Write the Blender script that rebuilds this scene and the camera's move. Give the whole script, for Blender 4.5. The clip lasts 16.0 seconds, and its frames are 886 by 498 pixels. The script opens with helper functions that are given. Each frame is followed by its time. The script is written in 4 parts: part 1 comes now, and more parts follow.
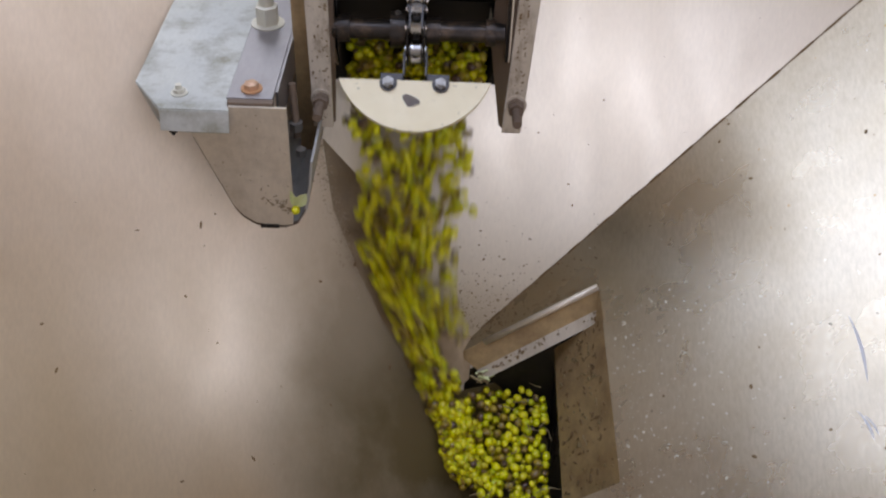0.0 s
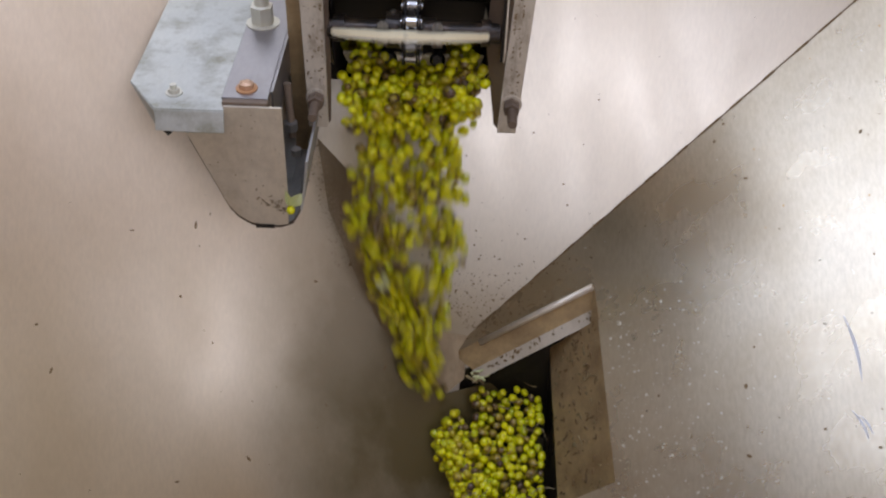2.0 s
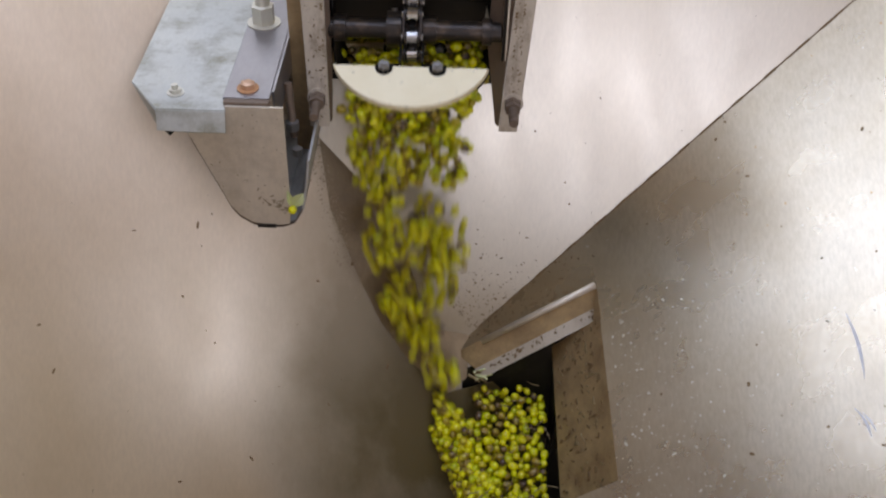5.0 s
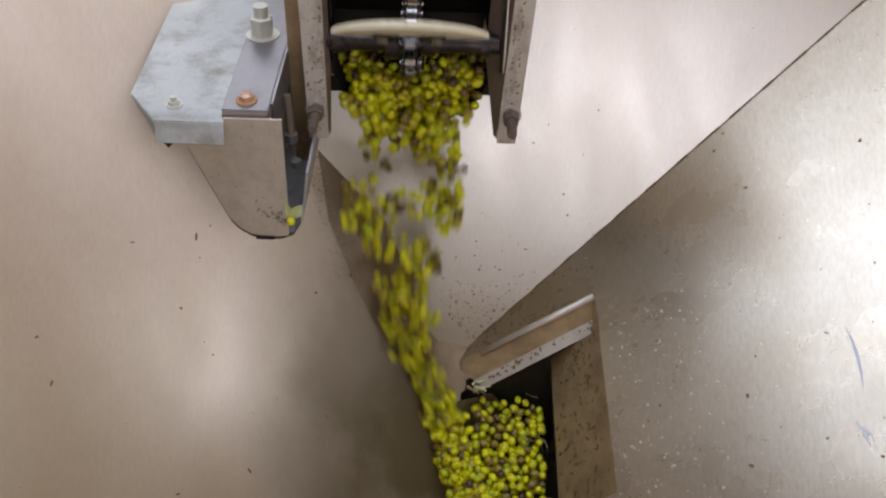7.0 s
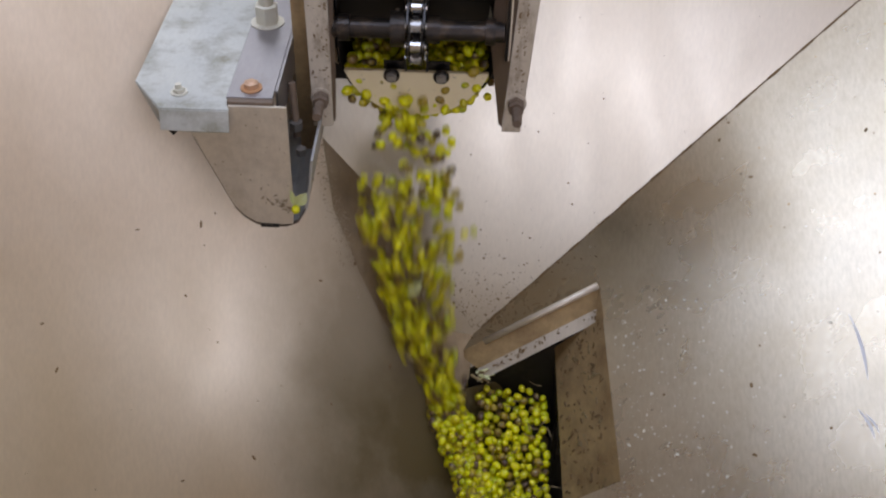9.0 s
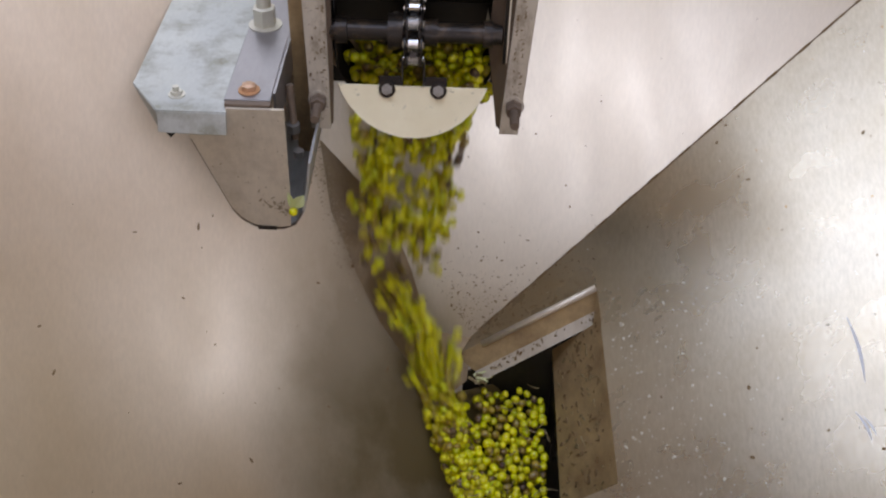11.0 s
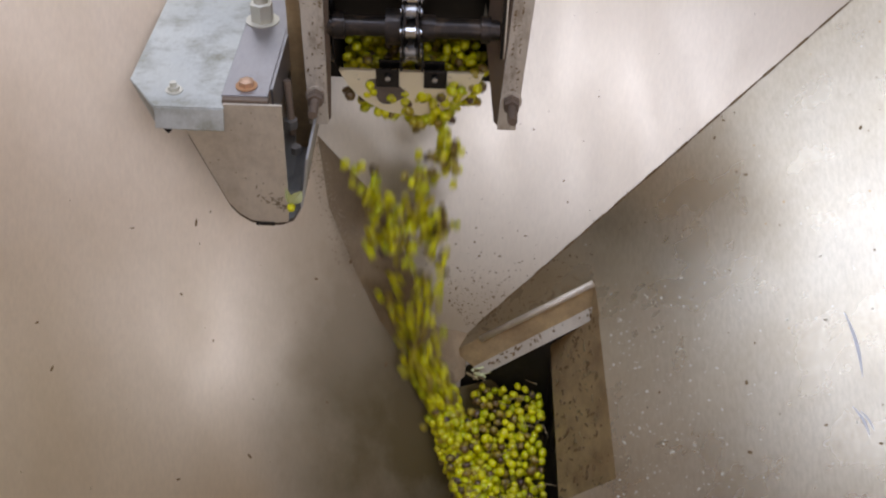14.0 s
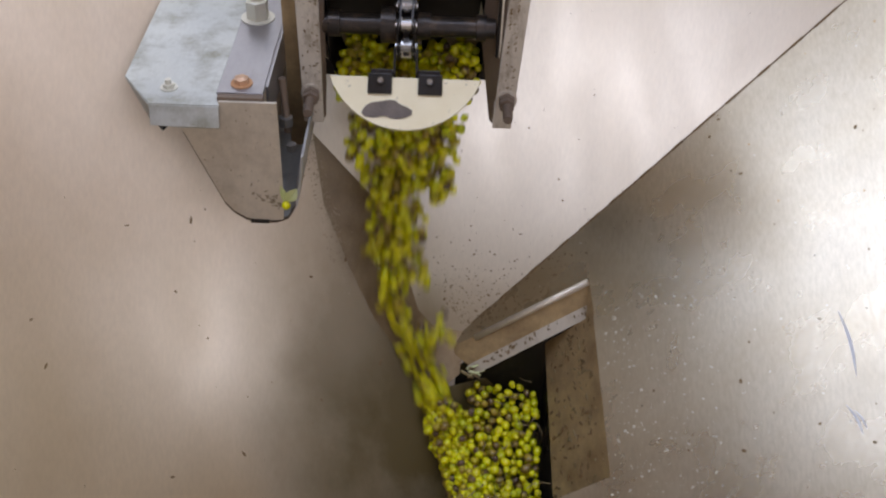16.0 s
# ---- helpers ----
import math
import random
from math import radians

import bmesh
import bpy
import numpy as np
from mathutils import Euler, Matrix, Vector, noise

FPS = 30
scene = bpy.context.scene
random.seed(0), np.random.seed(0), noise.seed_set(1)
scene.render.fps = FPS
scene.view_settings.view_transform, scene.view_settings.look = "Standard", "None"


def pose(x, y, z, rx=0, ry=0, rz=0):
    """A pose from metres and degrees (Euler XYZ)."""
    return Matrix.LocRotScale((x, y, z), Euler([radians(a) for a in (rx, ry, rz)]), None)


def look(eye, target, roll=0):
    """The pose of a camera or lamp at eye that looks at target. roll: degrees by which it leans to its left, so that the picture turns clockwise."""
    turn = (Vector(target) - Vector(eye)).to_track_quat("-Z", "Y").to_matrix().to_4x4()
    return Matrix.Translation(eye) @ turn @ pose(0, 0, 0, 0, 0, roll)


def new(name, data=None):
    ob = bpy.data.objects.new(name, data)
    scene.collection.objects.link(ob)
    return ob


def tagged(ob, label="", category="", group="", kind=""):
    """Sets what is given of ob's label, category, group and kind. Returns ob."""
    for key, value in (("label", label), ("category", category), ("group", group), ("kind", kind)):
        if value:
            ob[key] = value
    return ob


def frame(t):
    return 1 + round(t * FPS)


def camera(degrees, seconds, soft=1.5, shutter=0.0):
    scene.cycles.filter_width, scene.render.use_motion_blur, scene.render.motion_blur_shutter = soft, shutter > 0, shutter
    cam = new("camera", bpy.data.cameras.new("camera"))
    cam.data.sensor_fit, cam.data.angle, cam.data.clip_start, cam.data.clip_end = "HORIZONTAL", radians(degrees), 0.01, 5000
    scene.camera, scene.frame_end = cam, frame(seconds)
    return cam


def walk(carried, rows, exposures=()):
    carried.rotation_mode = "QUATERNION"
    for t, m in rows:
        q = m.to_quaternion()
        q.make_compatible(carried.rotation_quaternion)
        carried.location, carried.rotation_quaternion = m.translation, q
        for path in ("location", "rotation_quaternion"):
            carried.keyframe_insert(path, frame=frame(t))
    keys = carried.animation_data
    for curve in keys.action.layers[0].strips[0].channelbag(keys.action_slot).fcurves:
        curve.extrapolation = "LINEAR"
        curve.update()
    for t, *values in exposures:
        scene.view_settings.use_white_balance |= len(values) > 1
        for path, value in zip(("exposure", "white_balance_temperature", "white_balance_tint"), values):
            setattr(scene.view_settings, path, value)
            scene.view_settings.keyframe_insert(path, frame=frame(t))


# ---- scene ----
EYE = (0.0, 0.0, 2.2)
cam = camera(47.08, 16.0, soft=2.2, shutter=0.28)


def turned(rx, rz, roll):
    return pose(*EYE, rx, 0, rz) @ pose(0, 0, 0, 0, 0, roll)


# seconds, tilt, pan, roll of the hand-held camera
PATH = [
    (0, 50.000, -0.000, 2.000),
    (0.5, 50.155, -0.064, 1.999),
    (1, 50.214, -0.105, 1.954),
    (1.5, 50.156, -0.206, 2.033),
    (2, 50.006, -0.346, 2.197),
    (2.5, 49.917, -0.475, 2.300),
    (3, 49.921, -0.526, 2.301),
    (3.5, 49.895, -0.475, 2.129),
    (4, 49.840, -0.344, 2.024),
    (6.5, 50.450, -0.176, 1.805),
    (7, 50.603, -0.292, 1.894),
    (7.5, 50.511, -0.195, 1.980),
    (8, 50.309, -0.083, 1.937),
    (8.5, 50.090, -0.023, 1.827),
    (9, 49.944, 0.007, 1.895),
    (11.5, 50.101, -0.259, 2.106),
    (12, 49.965, -0.393, 2.233),
    (12.5, 49.918, -0.497, 2.317),
    (13, 49.920, -0.529, 2.281),
    (13.5, 49.890, -0.444, 2.078),
    (14, 49.841, -0.327, 2.033),
    (14.5, 49.843, -0.296, 2.015),
    (15, 49.849, -0.424, 2.159),
    (15.5, 49.795, -0.574, 2.356),
    (16, 49.747, -0.701, 2.422),
]
walk(cam, [(t, turned(a, b, c)) for t, a, b, c in PATH], [(0, 0.40, 9600, 38), (16, 0.40, 9600, 38)])

# ---- world and light ----
world = bpy.data.worlds.new("sky")
scene.world = world
world.use_nodes = True
wn = world.node_tree
bg = wn.nodes["Background"]
sky = wn.nodes.new("ShaderNodeTexSky")
sky.sky_type, sky.sun_disc = "NISHITA", False
sky.sun_elevation, sky.sun_rotation = radians(50), radians(200)
wn.links.new(sky.outputs[0], bg.inputs[0])
bg.inputs[1].default_value = 0.06


def area(name, m, sx, sy, watts, colour):
    data = bpy.data.lights.new(name, "AREA")
    data.shape, data.size, data.size_y, data.energy, data.color = "RECTANGLE", sx, sy, watts, colour
    ob = new(name, data)
    ob.matrix_world = m
    return ob


# daylight through a roof light and a doorway, both unseen and assumed from reflections
area("roof_light", look((-0.42, 0.90, 4.42), (-0.42, 0.90, 0)), 4.04, 1.90, 106, (0.31, 0.59, 1.0))
# Second roof light is added to lift the left wall's upper part.
area("roof_light", look((0.6, -2.65, 4.42), (0.6, -2.65, 0)), 3.2, 1.9, 26, (0.42, 0.67, 1.0))
area("doorway_light", look((1.8, -3.88, 1.7), (1.8, 0, 1.7)), 2.9, 2.2, 72, (0.38, 0.64, 1.0))


# ---- materials ----
def material(name):
    m = bpy.data.materials.new(name)
    m.use_nodes = True
    return m, m.node_tree, m.node_tree.nodes["Principled BSDF"]


def ramp(nt, fac, stops):
    n = nt.nodes.new("ShaderNodeValToRGB")
    while len(n.color_ramp.elements) < len(stops):
        n.color_ramp.elements.new(0.5)
    for e, (p, c) in zip(n.color_ramp.elements, stops):
        e.position, e.color = p, (*c, 1)
    nt.links.new(fac, n.inputs[0])
    return n.outputs[0]


def coords(nt, scale):
    tc = nt.nodes.new("ShaderNodeTexCoord")
    mp = nt.nodes.new("ShaderNodeMapping")
    mp.inputs["Scale"].default_value = scale
    nt.links.new(tc.outputs["Object"], mp.inputs[0])
    return mp.outputs[0]


def noise_tex(nt, scale, stretch=(1, 1, 1), detail=4.0, rough=0.55):
    n = nt.nodes.new("ShaderNodeTexNoise")
    n.inputs["Scale"].default_value, n.inputs["Detail"].default_value, n.inputs["Roughness"].default_value = scale, detail, rough
    nt.links.new(coords(nt, stretch), n.inputs["Vector"])
    return n.outputs["Fac"]


def blend(nt, fac, a, b, mode="MIX"):
    n = nt.nodes.new("ShaderNodeMix")
    n.data_type, n.blend_type = "RGBA", mode
    for sock, val in ((n.inputs[0], fac), (n.inputs[6], a), (n.inputs[7], b)):
        if isinstance(val, (int, float)):
            sock.default_value = val
        elif isinstance(val, tuple):
            sock.default_value = (*val, 1)
        else:
            nt.links.new(val, sock)
    return n.outputs[2]


def bump(nt, bs, height, strength, dist):
    n = nt.nodes.new("ShaderNodeBump")
    n.inputs["Strength"].default_value, n.inputs["Distance"].default_value = strength, dist
    nt.links.new(height, n.inputs["Height"])
    nt.links.new(n.outputs[0], bs.inputs["Normal"])


def steel(name, c1, c2, dirt, rough=(0.3, 0.45), metal=0.9, grime=(0.55, 0.8), stretch=(1, 1, 1), speck=0.0, wave=0.02, splash_and_shade=(), grit=0.92):
    """Sheet metal: cloudy tone, fine brushed grain, dirt patches, dried specks."""
    m, nt, bs = material(name)
    cloud = noise_tex(nt, 3.0, (1, 1, 0.5), 5)
    col = ramp(nt, cloud, [(0.3, c1), (0.7, c2)])
    grain = ramp(nt, noise_tex(nt, 240.0, (1, 0.3, 0.3), 3, 0.6), [(0.3, (grit, grit, grit)), (0.7, (1, 1, 1))])
    col = blend(nt, 1.0, col, grain, "MULTIPLY")
    mr = blend(nt, 0.0, (metal,) * 3, (0.0,) * 3)
    if grime:
        stain = noise_tex(nt, 9.0, stretch, 8, 0.7)
        mask = ramp(nt, stain, [(grime[0], (0, 0, 0)), (grime[1], (1, 1, 1))])
        col = blend(nt, mask, col, dirt)
        mr = blend(nt, mask, (metal,) * 3, (0.0,) * 3)
    else:
        film = ramp(nt, noise_tex(nt, 5.0, (1, 1, 0.22), 5, 0.6), [(0.42, (0, 0, 0)), (0.75, (0.55, 0.55, 0.55))])
        col = blend(nt, film, col, dirt)
    for at, radii, much, tone in splash_and_shade:
        # juice and pulp dried on where the grapes strike; also painted-in dark reflection
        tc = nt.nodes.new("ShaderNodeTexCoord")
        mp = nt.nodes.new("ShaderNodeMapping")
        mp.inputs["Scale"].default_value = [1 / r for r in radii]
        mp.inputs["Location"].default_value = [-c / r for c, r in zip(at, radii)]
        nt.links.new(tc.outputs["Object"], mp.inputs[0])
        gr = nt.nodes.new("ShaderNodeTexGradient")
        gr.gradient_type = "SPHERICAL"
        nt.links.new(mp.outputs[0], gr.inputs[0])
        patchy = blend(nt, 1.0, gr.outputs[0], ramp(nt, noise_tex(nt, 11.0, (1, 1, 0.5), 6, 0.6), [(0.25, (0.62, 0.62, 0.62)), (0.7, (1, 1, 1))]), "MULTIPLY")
        spot_mask = ramp(nt, patchy, [(0.0, (0, 0, 0)), (0.55, (much, much, much))])
        col = blend(nt, spot_mask, col, tone)
        mr = blend(nt, spot_mask, mr, (0.25, 0.25, 0.25))
    if speck:
        fine = noise_tex(nt, 110.0, (1, 1, 1), 2, 0.5)
        dots = ramp(nt, fine, [(speck, (0, 0, 0)), (speck + 0.02, (1, 1, 1))])
        col = blend(nt, dots, col, (0.62, 0.55, 0.42))
        mr = blend(nt, dots, mr, (0.0, 0.0, 0.0))
    nt.links.new(col, bs.inputs["Base Color"])
    nt.links.new(mr, bs.inputs["Metallic"])
    rg = ramp(nt, noise_tex(nt, 14.0, (1, 1, 0.2), 6), [(0.3, (rough[0],) * 3), (0.75, (rough[1],) * 3)])
    nt.links.new(rg, bs.inputs["Roughness"])
    bump(nt, bs, noise_tex(nt, 1.6, (1, 1, 1), 3), 0.5, wave)
    return m


# Tan soil by the fold; the second, dark spot colours in the outlet's reflection.
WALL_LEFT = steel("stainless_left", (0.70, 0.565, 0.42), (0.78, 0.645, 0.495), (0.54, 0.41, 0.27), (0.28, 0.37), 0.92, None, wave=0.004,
                  splash_and_shade=[((-0.08, 1.15, 1.06), (0.26, 0.5, 0.34), 0.9, (0.30, 0.215, 0.125)), ((0.02, 1.04, 0.91), (0.32, 0.5, 0.30), 0.95, (0.115, 0.075, 0.022))])
WALL_BACK = steel("stainless_back", (0.65, 0.565, 0.455), (0.71, 0.625, 0.51), (0.62, 0.52, 0.40), (0.30, 0.40), 0.78, None, wave=0.005, splash_and_shade=[((0.035, 1.19, 1.015), (0.17, 0.3, 0.11), 0.5, (0.36, 0.24, 0.13))])
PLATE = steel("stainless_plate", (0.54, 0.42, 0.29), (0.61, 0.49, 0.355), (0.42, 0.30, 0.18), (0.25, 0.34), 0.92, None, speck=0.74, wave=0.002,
              splash_and_shade=[((0.16, 1.10, 1.06), (0.36, 0.40, 0.28), 0.5, (0.43, 0.29, 0.15)), ((0.13, 1.20, 1.08), (0.17, 0.12, 0.16), 0.85, (0.25, 0.155, 0.075))], grit=0.84)
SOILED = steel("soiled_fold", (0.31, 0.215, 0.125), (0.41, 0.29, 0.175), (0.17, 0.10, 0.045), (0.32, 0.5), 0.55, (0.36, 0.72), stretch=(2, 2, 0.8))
LIP = steel("dirty_stainless", (0.45, 0.285, 0.14), (0.55, 0.365, 0.19), (0.20, 0.105, 0.045), (0.35, 0.55), 0.4, (0.42, 0.66))
LIP_CLEAN = steel("stained_stainless", (0.62, 0.50, 0.37), (0.72, 0.60, 0.465), (0.33, 0.23, 0.145), (0.35, 0.5), 0.4, (0.46, 0.82))
FRONT = steel("stained_front", (0.78, 0.62, 0.44), (0.85, 0.69, 0.51), (0.60, 0.46, 0.32), (0.35, 0.5), 0.3, None)
GALV = steel("galvanised_lid", (0.48, 0.48, 0.425), (0.60, 0.60, 0.54), (0.24, 0.205, 0.12), (0.38, 0.55), 0.5, (0.47, 0.76), stretch=(2, 2, 2))
BARS = steel("worn_painted_steel", (0.60, 0.50, 0.39), (0.72, 0.62, 0.50), (0.24, 0.155, 0.09), (0.35, 0.55), 0.35, (0.50, 0.70), stretch=(3, 3, 1.4))
STRIP = steel("grey_flat_bar", (0.31, 0.29, 0.29), (0.39, 0.37, 0.37), (0.25, 0.20, 0.15), (0.3, 0.45), 0.85)
# Black for the trough steel, and for sheets that stand for shaded hollows.
DARK = steel("black_steel_and_shade", (0.018, 0.014, 0.012), (0.035, 0.028, 0.022), (0.06, 0.035, 0.02), (0.25, 0.45), 0.6)
CHAIN = steel("oily_chain_steel", (0.03, 0.026, 0.024), (0.06, 0.052, 0.047), (0.02, 0.015, 0.01), (0.18, 0.35), 0.9)
ROLLER = steel("polished_roller", (0.55, 0.53, 0.50), (0.65, 0.63, 0.60), (0.10, 0.08, 0.06), (0.12, 0.25), 1.0, (0.5, 0.75))
SHAFT = steel("greasy_brown_steel", (0.026, 0.020, 0.017), (0.050, 0.037, 0.029), (0.11, 0.062, 0.035), (0.22, 0.45), 0.6, (0.50, 0.72), stretch=(4, 4, 4))
TROUGH = steel("grey_trough_steel", (0.40, 0.36, 0.31), (0.50, 0.46, 0.41), (0.20, 0.14, 0.09), (0.4, 0.6), 0.3, (0.5, 0.75))
ZINC = steel("zinc_bolt", (0.30, 0.27, 0.23), (0.40, 0.37, 0.33), (0.10, 0.07, 0.045), (0.35, 0.5), 0.85, (0.5, 0.7))
RUST = steel("rusty_steel", (0.16, 0.10, 0.068), (0.24, 0.16, 0.11), (0.10, 0.055, 0.03), (0.5, 0.75), 0.3)
RUSTY_WASHER = steel("orange_rust", (0.55, 0.20, 0.08), (0.62, 0.30, 0.14), (0.30, 0.12, 0.05), (0.5, 0.7), 0.2)


def plain(name, c1, c2, rough, scale=8.0, spots=None, sheen=0.0, bumpy=0.0):
    m, nt, bs = material(name)
    col = ramp(nt, noise_tex(nt, scale, (1, 1, 1), 6, 0.65), [(0.3, c1), (0.7, c2)])
    if spots:
        mask = ramp(nt, noise_tex(nt, scale * 9, (1, 1, 1), 3), [(0.66, (0, 0, 0)), (0.74, (1, 1, 1))])
        col = blend(nt, mask, col, spots)
    nt.links.new(col, bs.inputs["Base Color"])
    bs.inputs["Roughness"].default_value = rough
    if bumpy:
        bump(nt, bs, noise_tex(nt, scale * 6, (1, 1, 1), 4), 0.4, bumpy)
    return m


NYLON = plain("cream_nylon", (0.77, 0.61, 0.37), (0.85, 0.70, 0.46), 0.45, 14.0, (0.42, 0.33, 0.20))
CREAM = plain("cream_reflector_paint", (0.76, 0.62, 0.45), (0.83, 0.70, 0.52), 0.5, 6.0, (0.50, 0.38, 0.24))
PASTE = plain("dried_residue", (0.10, 0.07, 0.05), (0.16, 0.11, 0.08), 0.5, 40.0, bumpy=0.002)
LEAF = plain("pale_leaf", (0.55, 0.60, 0.24), (0.70, 0.70, 0.42), 0.6, 30.0)
STEM = plain("brown_stem", (0.16, 0.10, 0.04), (0.30, 0.21, 0.10), 0.7, 60.0)
SHED = plain("beige_plaster", (0.72, 0.53, 0.33), (0.79, 0.60, 0.40), 0.9, 0.8)
ROOF = plain("beige_ceiling_board", (0.74, 0.55, 0.35), (0.80, 0.61, 0.41), 0.9, 0.8)
FLOOR = plain("beige_screed", (0.50, 0.42, 0.32), (0.58, 0.50, 0.40), 0.85, 1.5)
CONCRETE = plain("concrete", (0.24, 0.22, 0.19), (0.33, 0.30, 0.26), 0.85, 1.5)


def grape_skin():
    m, nt, bs = material("grape_skin")
    geo = nt.nodes.new("ShaderNodeNewGeometry")
    info = nt.nodes.new("ShaderNodeObjectInfo")
    add = nt.nodes.new("ShaderNodeMath")
    add.operation = "ADD"
    nt.links.new(geo.outputs["Random Per Island"], add.inputs[0])
    nt.links.new(info.outputs["Random"], add.inputs[1])
    fr = nt.nodes.new("ShaderNodeMath")
    fr.operation = "FRACT"
    nt.links.new(add.outputs[0], fr.inputs[0])
    col = ramp(nt, fr.outputs[0], [(0.0, (0.40, 0.43, 0.010)), (0.25, (0.64, 0.60, 0.012)), (0.5, (0.78, 0.69, 0.018)), (0.70, (0.54, 0.47, 0.018)),
                                   (0.80, (0.36, 0.23, 0.03)), (0.90, (0.15, 0.08, 0.03)), (1.0, (0.08, 0.04, 0.03))])
    blotch = ramp(nt, noise_tex(nt, 90.0, (1, 1, 1), 3), [(0.5, (0, 0, 0)), (0.75, (1, 1, 1))])
    col = blend(nt, blotch, col, (0.50, 0.38, 0.03))
    nt.links.new(col, bs.inputs["Base Color"])
    bs.inputs["Roughness"].default_value = 0.32
    bs.inputs["Subsurface Weight"].default_value = 0.25
    bs.inputs["Subsurface Radius"].default_value = (0.006, 0.005, 0.001)
    bs.inputs["Subsurface Scale"].default_value = 1.0
    return m


GRAPE = grape_skin()


# ---- mesh helpers ----
def link_mesh(name, bm, mat, smooth=False):
    bmesh.ops.recalc_face_normals(bm, faces=bm.faces[:])
    me = bpy.data.meshes.new(name)
    bm.to_mesh(me)
    bm.free()
    me.materials.append(mat)
    if smooth:
        for p in me.polygons:
            p.use_smooth = True
    return new(name, me)


def part(name, bm, mat, parent, label="", smooth=False):
    ob = link_mesh(name, bm, mat, smooth)
    ob.parent = parent
    if label:
        tagged(ob, label)
    return ob


def thing(name, label, category, group="", kind="", at=(0, 0, 0)):
    ob = new(name)
    ob.location = at
    return tagged(ob, label, category, group, kind)


def box(bm, a, b, bevel=0.0):
    m = Matrix.LocRotScale([(p + q) / 2 for p, q in zip(a, b)], None, [abs(q - p) for p, q in zip(a, b)])
    r = bmesh.ops.create_cube(bm, size=1, matrix=m)
    if bevel:
        es = {e for v in r["verts"] for e in v.link_edges}
        bmesh.ops.bevel(bm, geom=list(es), offset=bevel, segments=2, affect="EDGES", profile=0.6)
    return bm


def rod(bm, p, q, r, seg=16, r2=None):
    p, q = Vector(p), Vector(q)
    m = Matrix.Translation((p + q) / 2) @ (q - p).to_track_quat("Z", "Y").to_matrix().to_4x4()
    bmesh.ops.create_cone(bm, cap_ends=True, segments=seg, radius1=r, radius2=r if r2 is None else r2, depth=(q - p).length, matrix=m)
    return bm


def slab(bm, outline, offset):
    """A flat piece: a loop of points, thickened by the vector offset."""
    vs = [bm.verts.new(p) for p in outline]
    ws = [bm.verts.new(Vector(p) + Vector(offset)) for p in outline]
    bm.faces.new(vs)
    bm.faces.new(ws[::-1])
    n = len(vs)
    for i in range(n):
        bm.faces.new((vs[i], vs[(i + 1) % n], ws[(i + 1) % n], ws[i]))
    return bm


def gutter(bm, profile, y0, y1, thick):
    """A bent sheet: a profile of (x, z) drawn along y, with thickness to its left."""
    pts = [Vector((x, z)) for x, z in profile]
    outer = []
    for i, p in enumerate(pts):
        d = (pts[min(i + 1, len(pts) - 1)] - pts[max(i - 1, 0)]).normalized()
        outer.append(p + Vector((-d.y, d.x)) * -thick)
    loop = [(p.x, p.y) for p in pts] + [(p.x, p.y) for p in outer[::-1]]
    n = len(pts)
    a = [bm.verts.new((x, y0, z)) for x, z in loop]
    b = [bm.verts.new((x, y1, z)) for x, z in loop]
    m = len(loop)
    for i in range(m):
        bm.faces.new((a[i], a[(i + 1) % m], b[(i + 1) % m], b[i]))
    for i in range(n - 1):
        j = m - 1 - i
        bm.faces.new((a[i], a[i + 1], a[j - 1], a[j]))
        bm.faces.new((b[i], b[j], b[j - 1], b[i + 1]))
    return bm


def bolt(parent, at, axis, head, shank, r, mat, washer=None, name="bolt"):
    """A hexagon head with a washer under it; axis points out of the surface."""
    at, axis = Vector(at), Vector(axis).normalized()
    bm = bmesh.new()
    rod(bm, at, at + axis * head, r, 6)
    if shank:
        rod(bm, at + axis * head, at + axis * (head + shank), r * 0.55, 12)
    else:
        rod(bm, at + axis * head, at + axis * (head + 0.002), r * 0.85, 16, r * 0.5)
    b = part(name, bm, mat, parent)
    w = bmesh.new()
    rod(w, at - axis * 0.001, at + axis * 0.0015, r * 1.45, 20)
    part("washer", w, washer or mat, b)
    return b


# ---- the hopper: three sheet-metal walls that meet in a corner ----
CORNER = Vector((0.052, 1.181, 1.026))
N_LEFT = Vector((0.314, -0.804, 0.505)).normalized()
N_BACK = Vector((0.052, -0.937, 0.345)).normalized()
N_PLATE = Vector((-0.538, -0.385, 0.750)).normalized()


def on_wall(n, x, z):
    return (x, CORNER.y - (n.x * (x - CORNER.x) + n.z * (z - CORNER.z)) / n.y, z)


def on_plate(x, y):
    return (x, y, CORNER.z - (N_PLATE.x * (x - CORNER.x) + N_PLATE.y * (y - CORNER.y)) / N_PLATE.z)


def cut(bm, n, at=CORNER):
    """Trim away what lies behind another wall."""
    bmesh.ops.bisect_plane(bm, geom=bm.verts[:] + bm.edges[:] + bm.faces[:], plane_co=at, plane_no=n, clear_inner=True)


def sheet(name, faces, n, cuts, mat, label):
    bm = bmesh.new()
    for loop in faces:
        bm.faces.new([bm.verts.new(p) for p in loop])
    bmesh.ops.remove_doubles(bm, verts=bm.verts[:], dist=1e-5)
    for c in cuts:
        cut(bm, c)
    back = bmesh.ops.extrude_face_region(bm, geom=bm.faces[:])
    bmesh.ops.translate(bm, verts=[g for g in back["geom"] if isinstance(g, bmesh.types.BMVert)], vec=n * -0.003)
    return tagged(link_mesh(name, bm, mat), label, "hopper wall", kind="structure")


W = lambda n, pts: [on_wall(n, x, z) for x, z in pts]
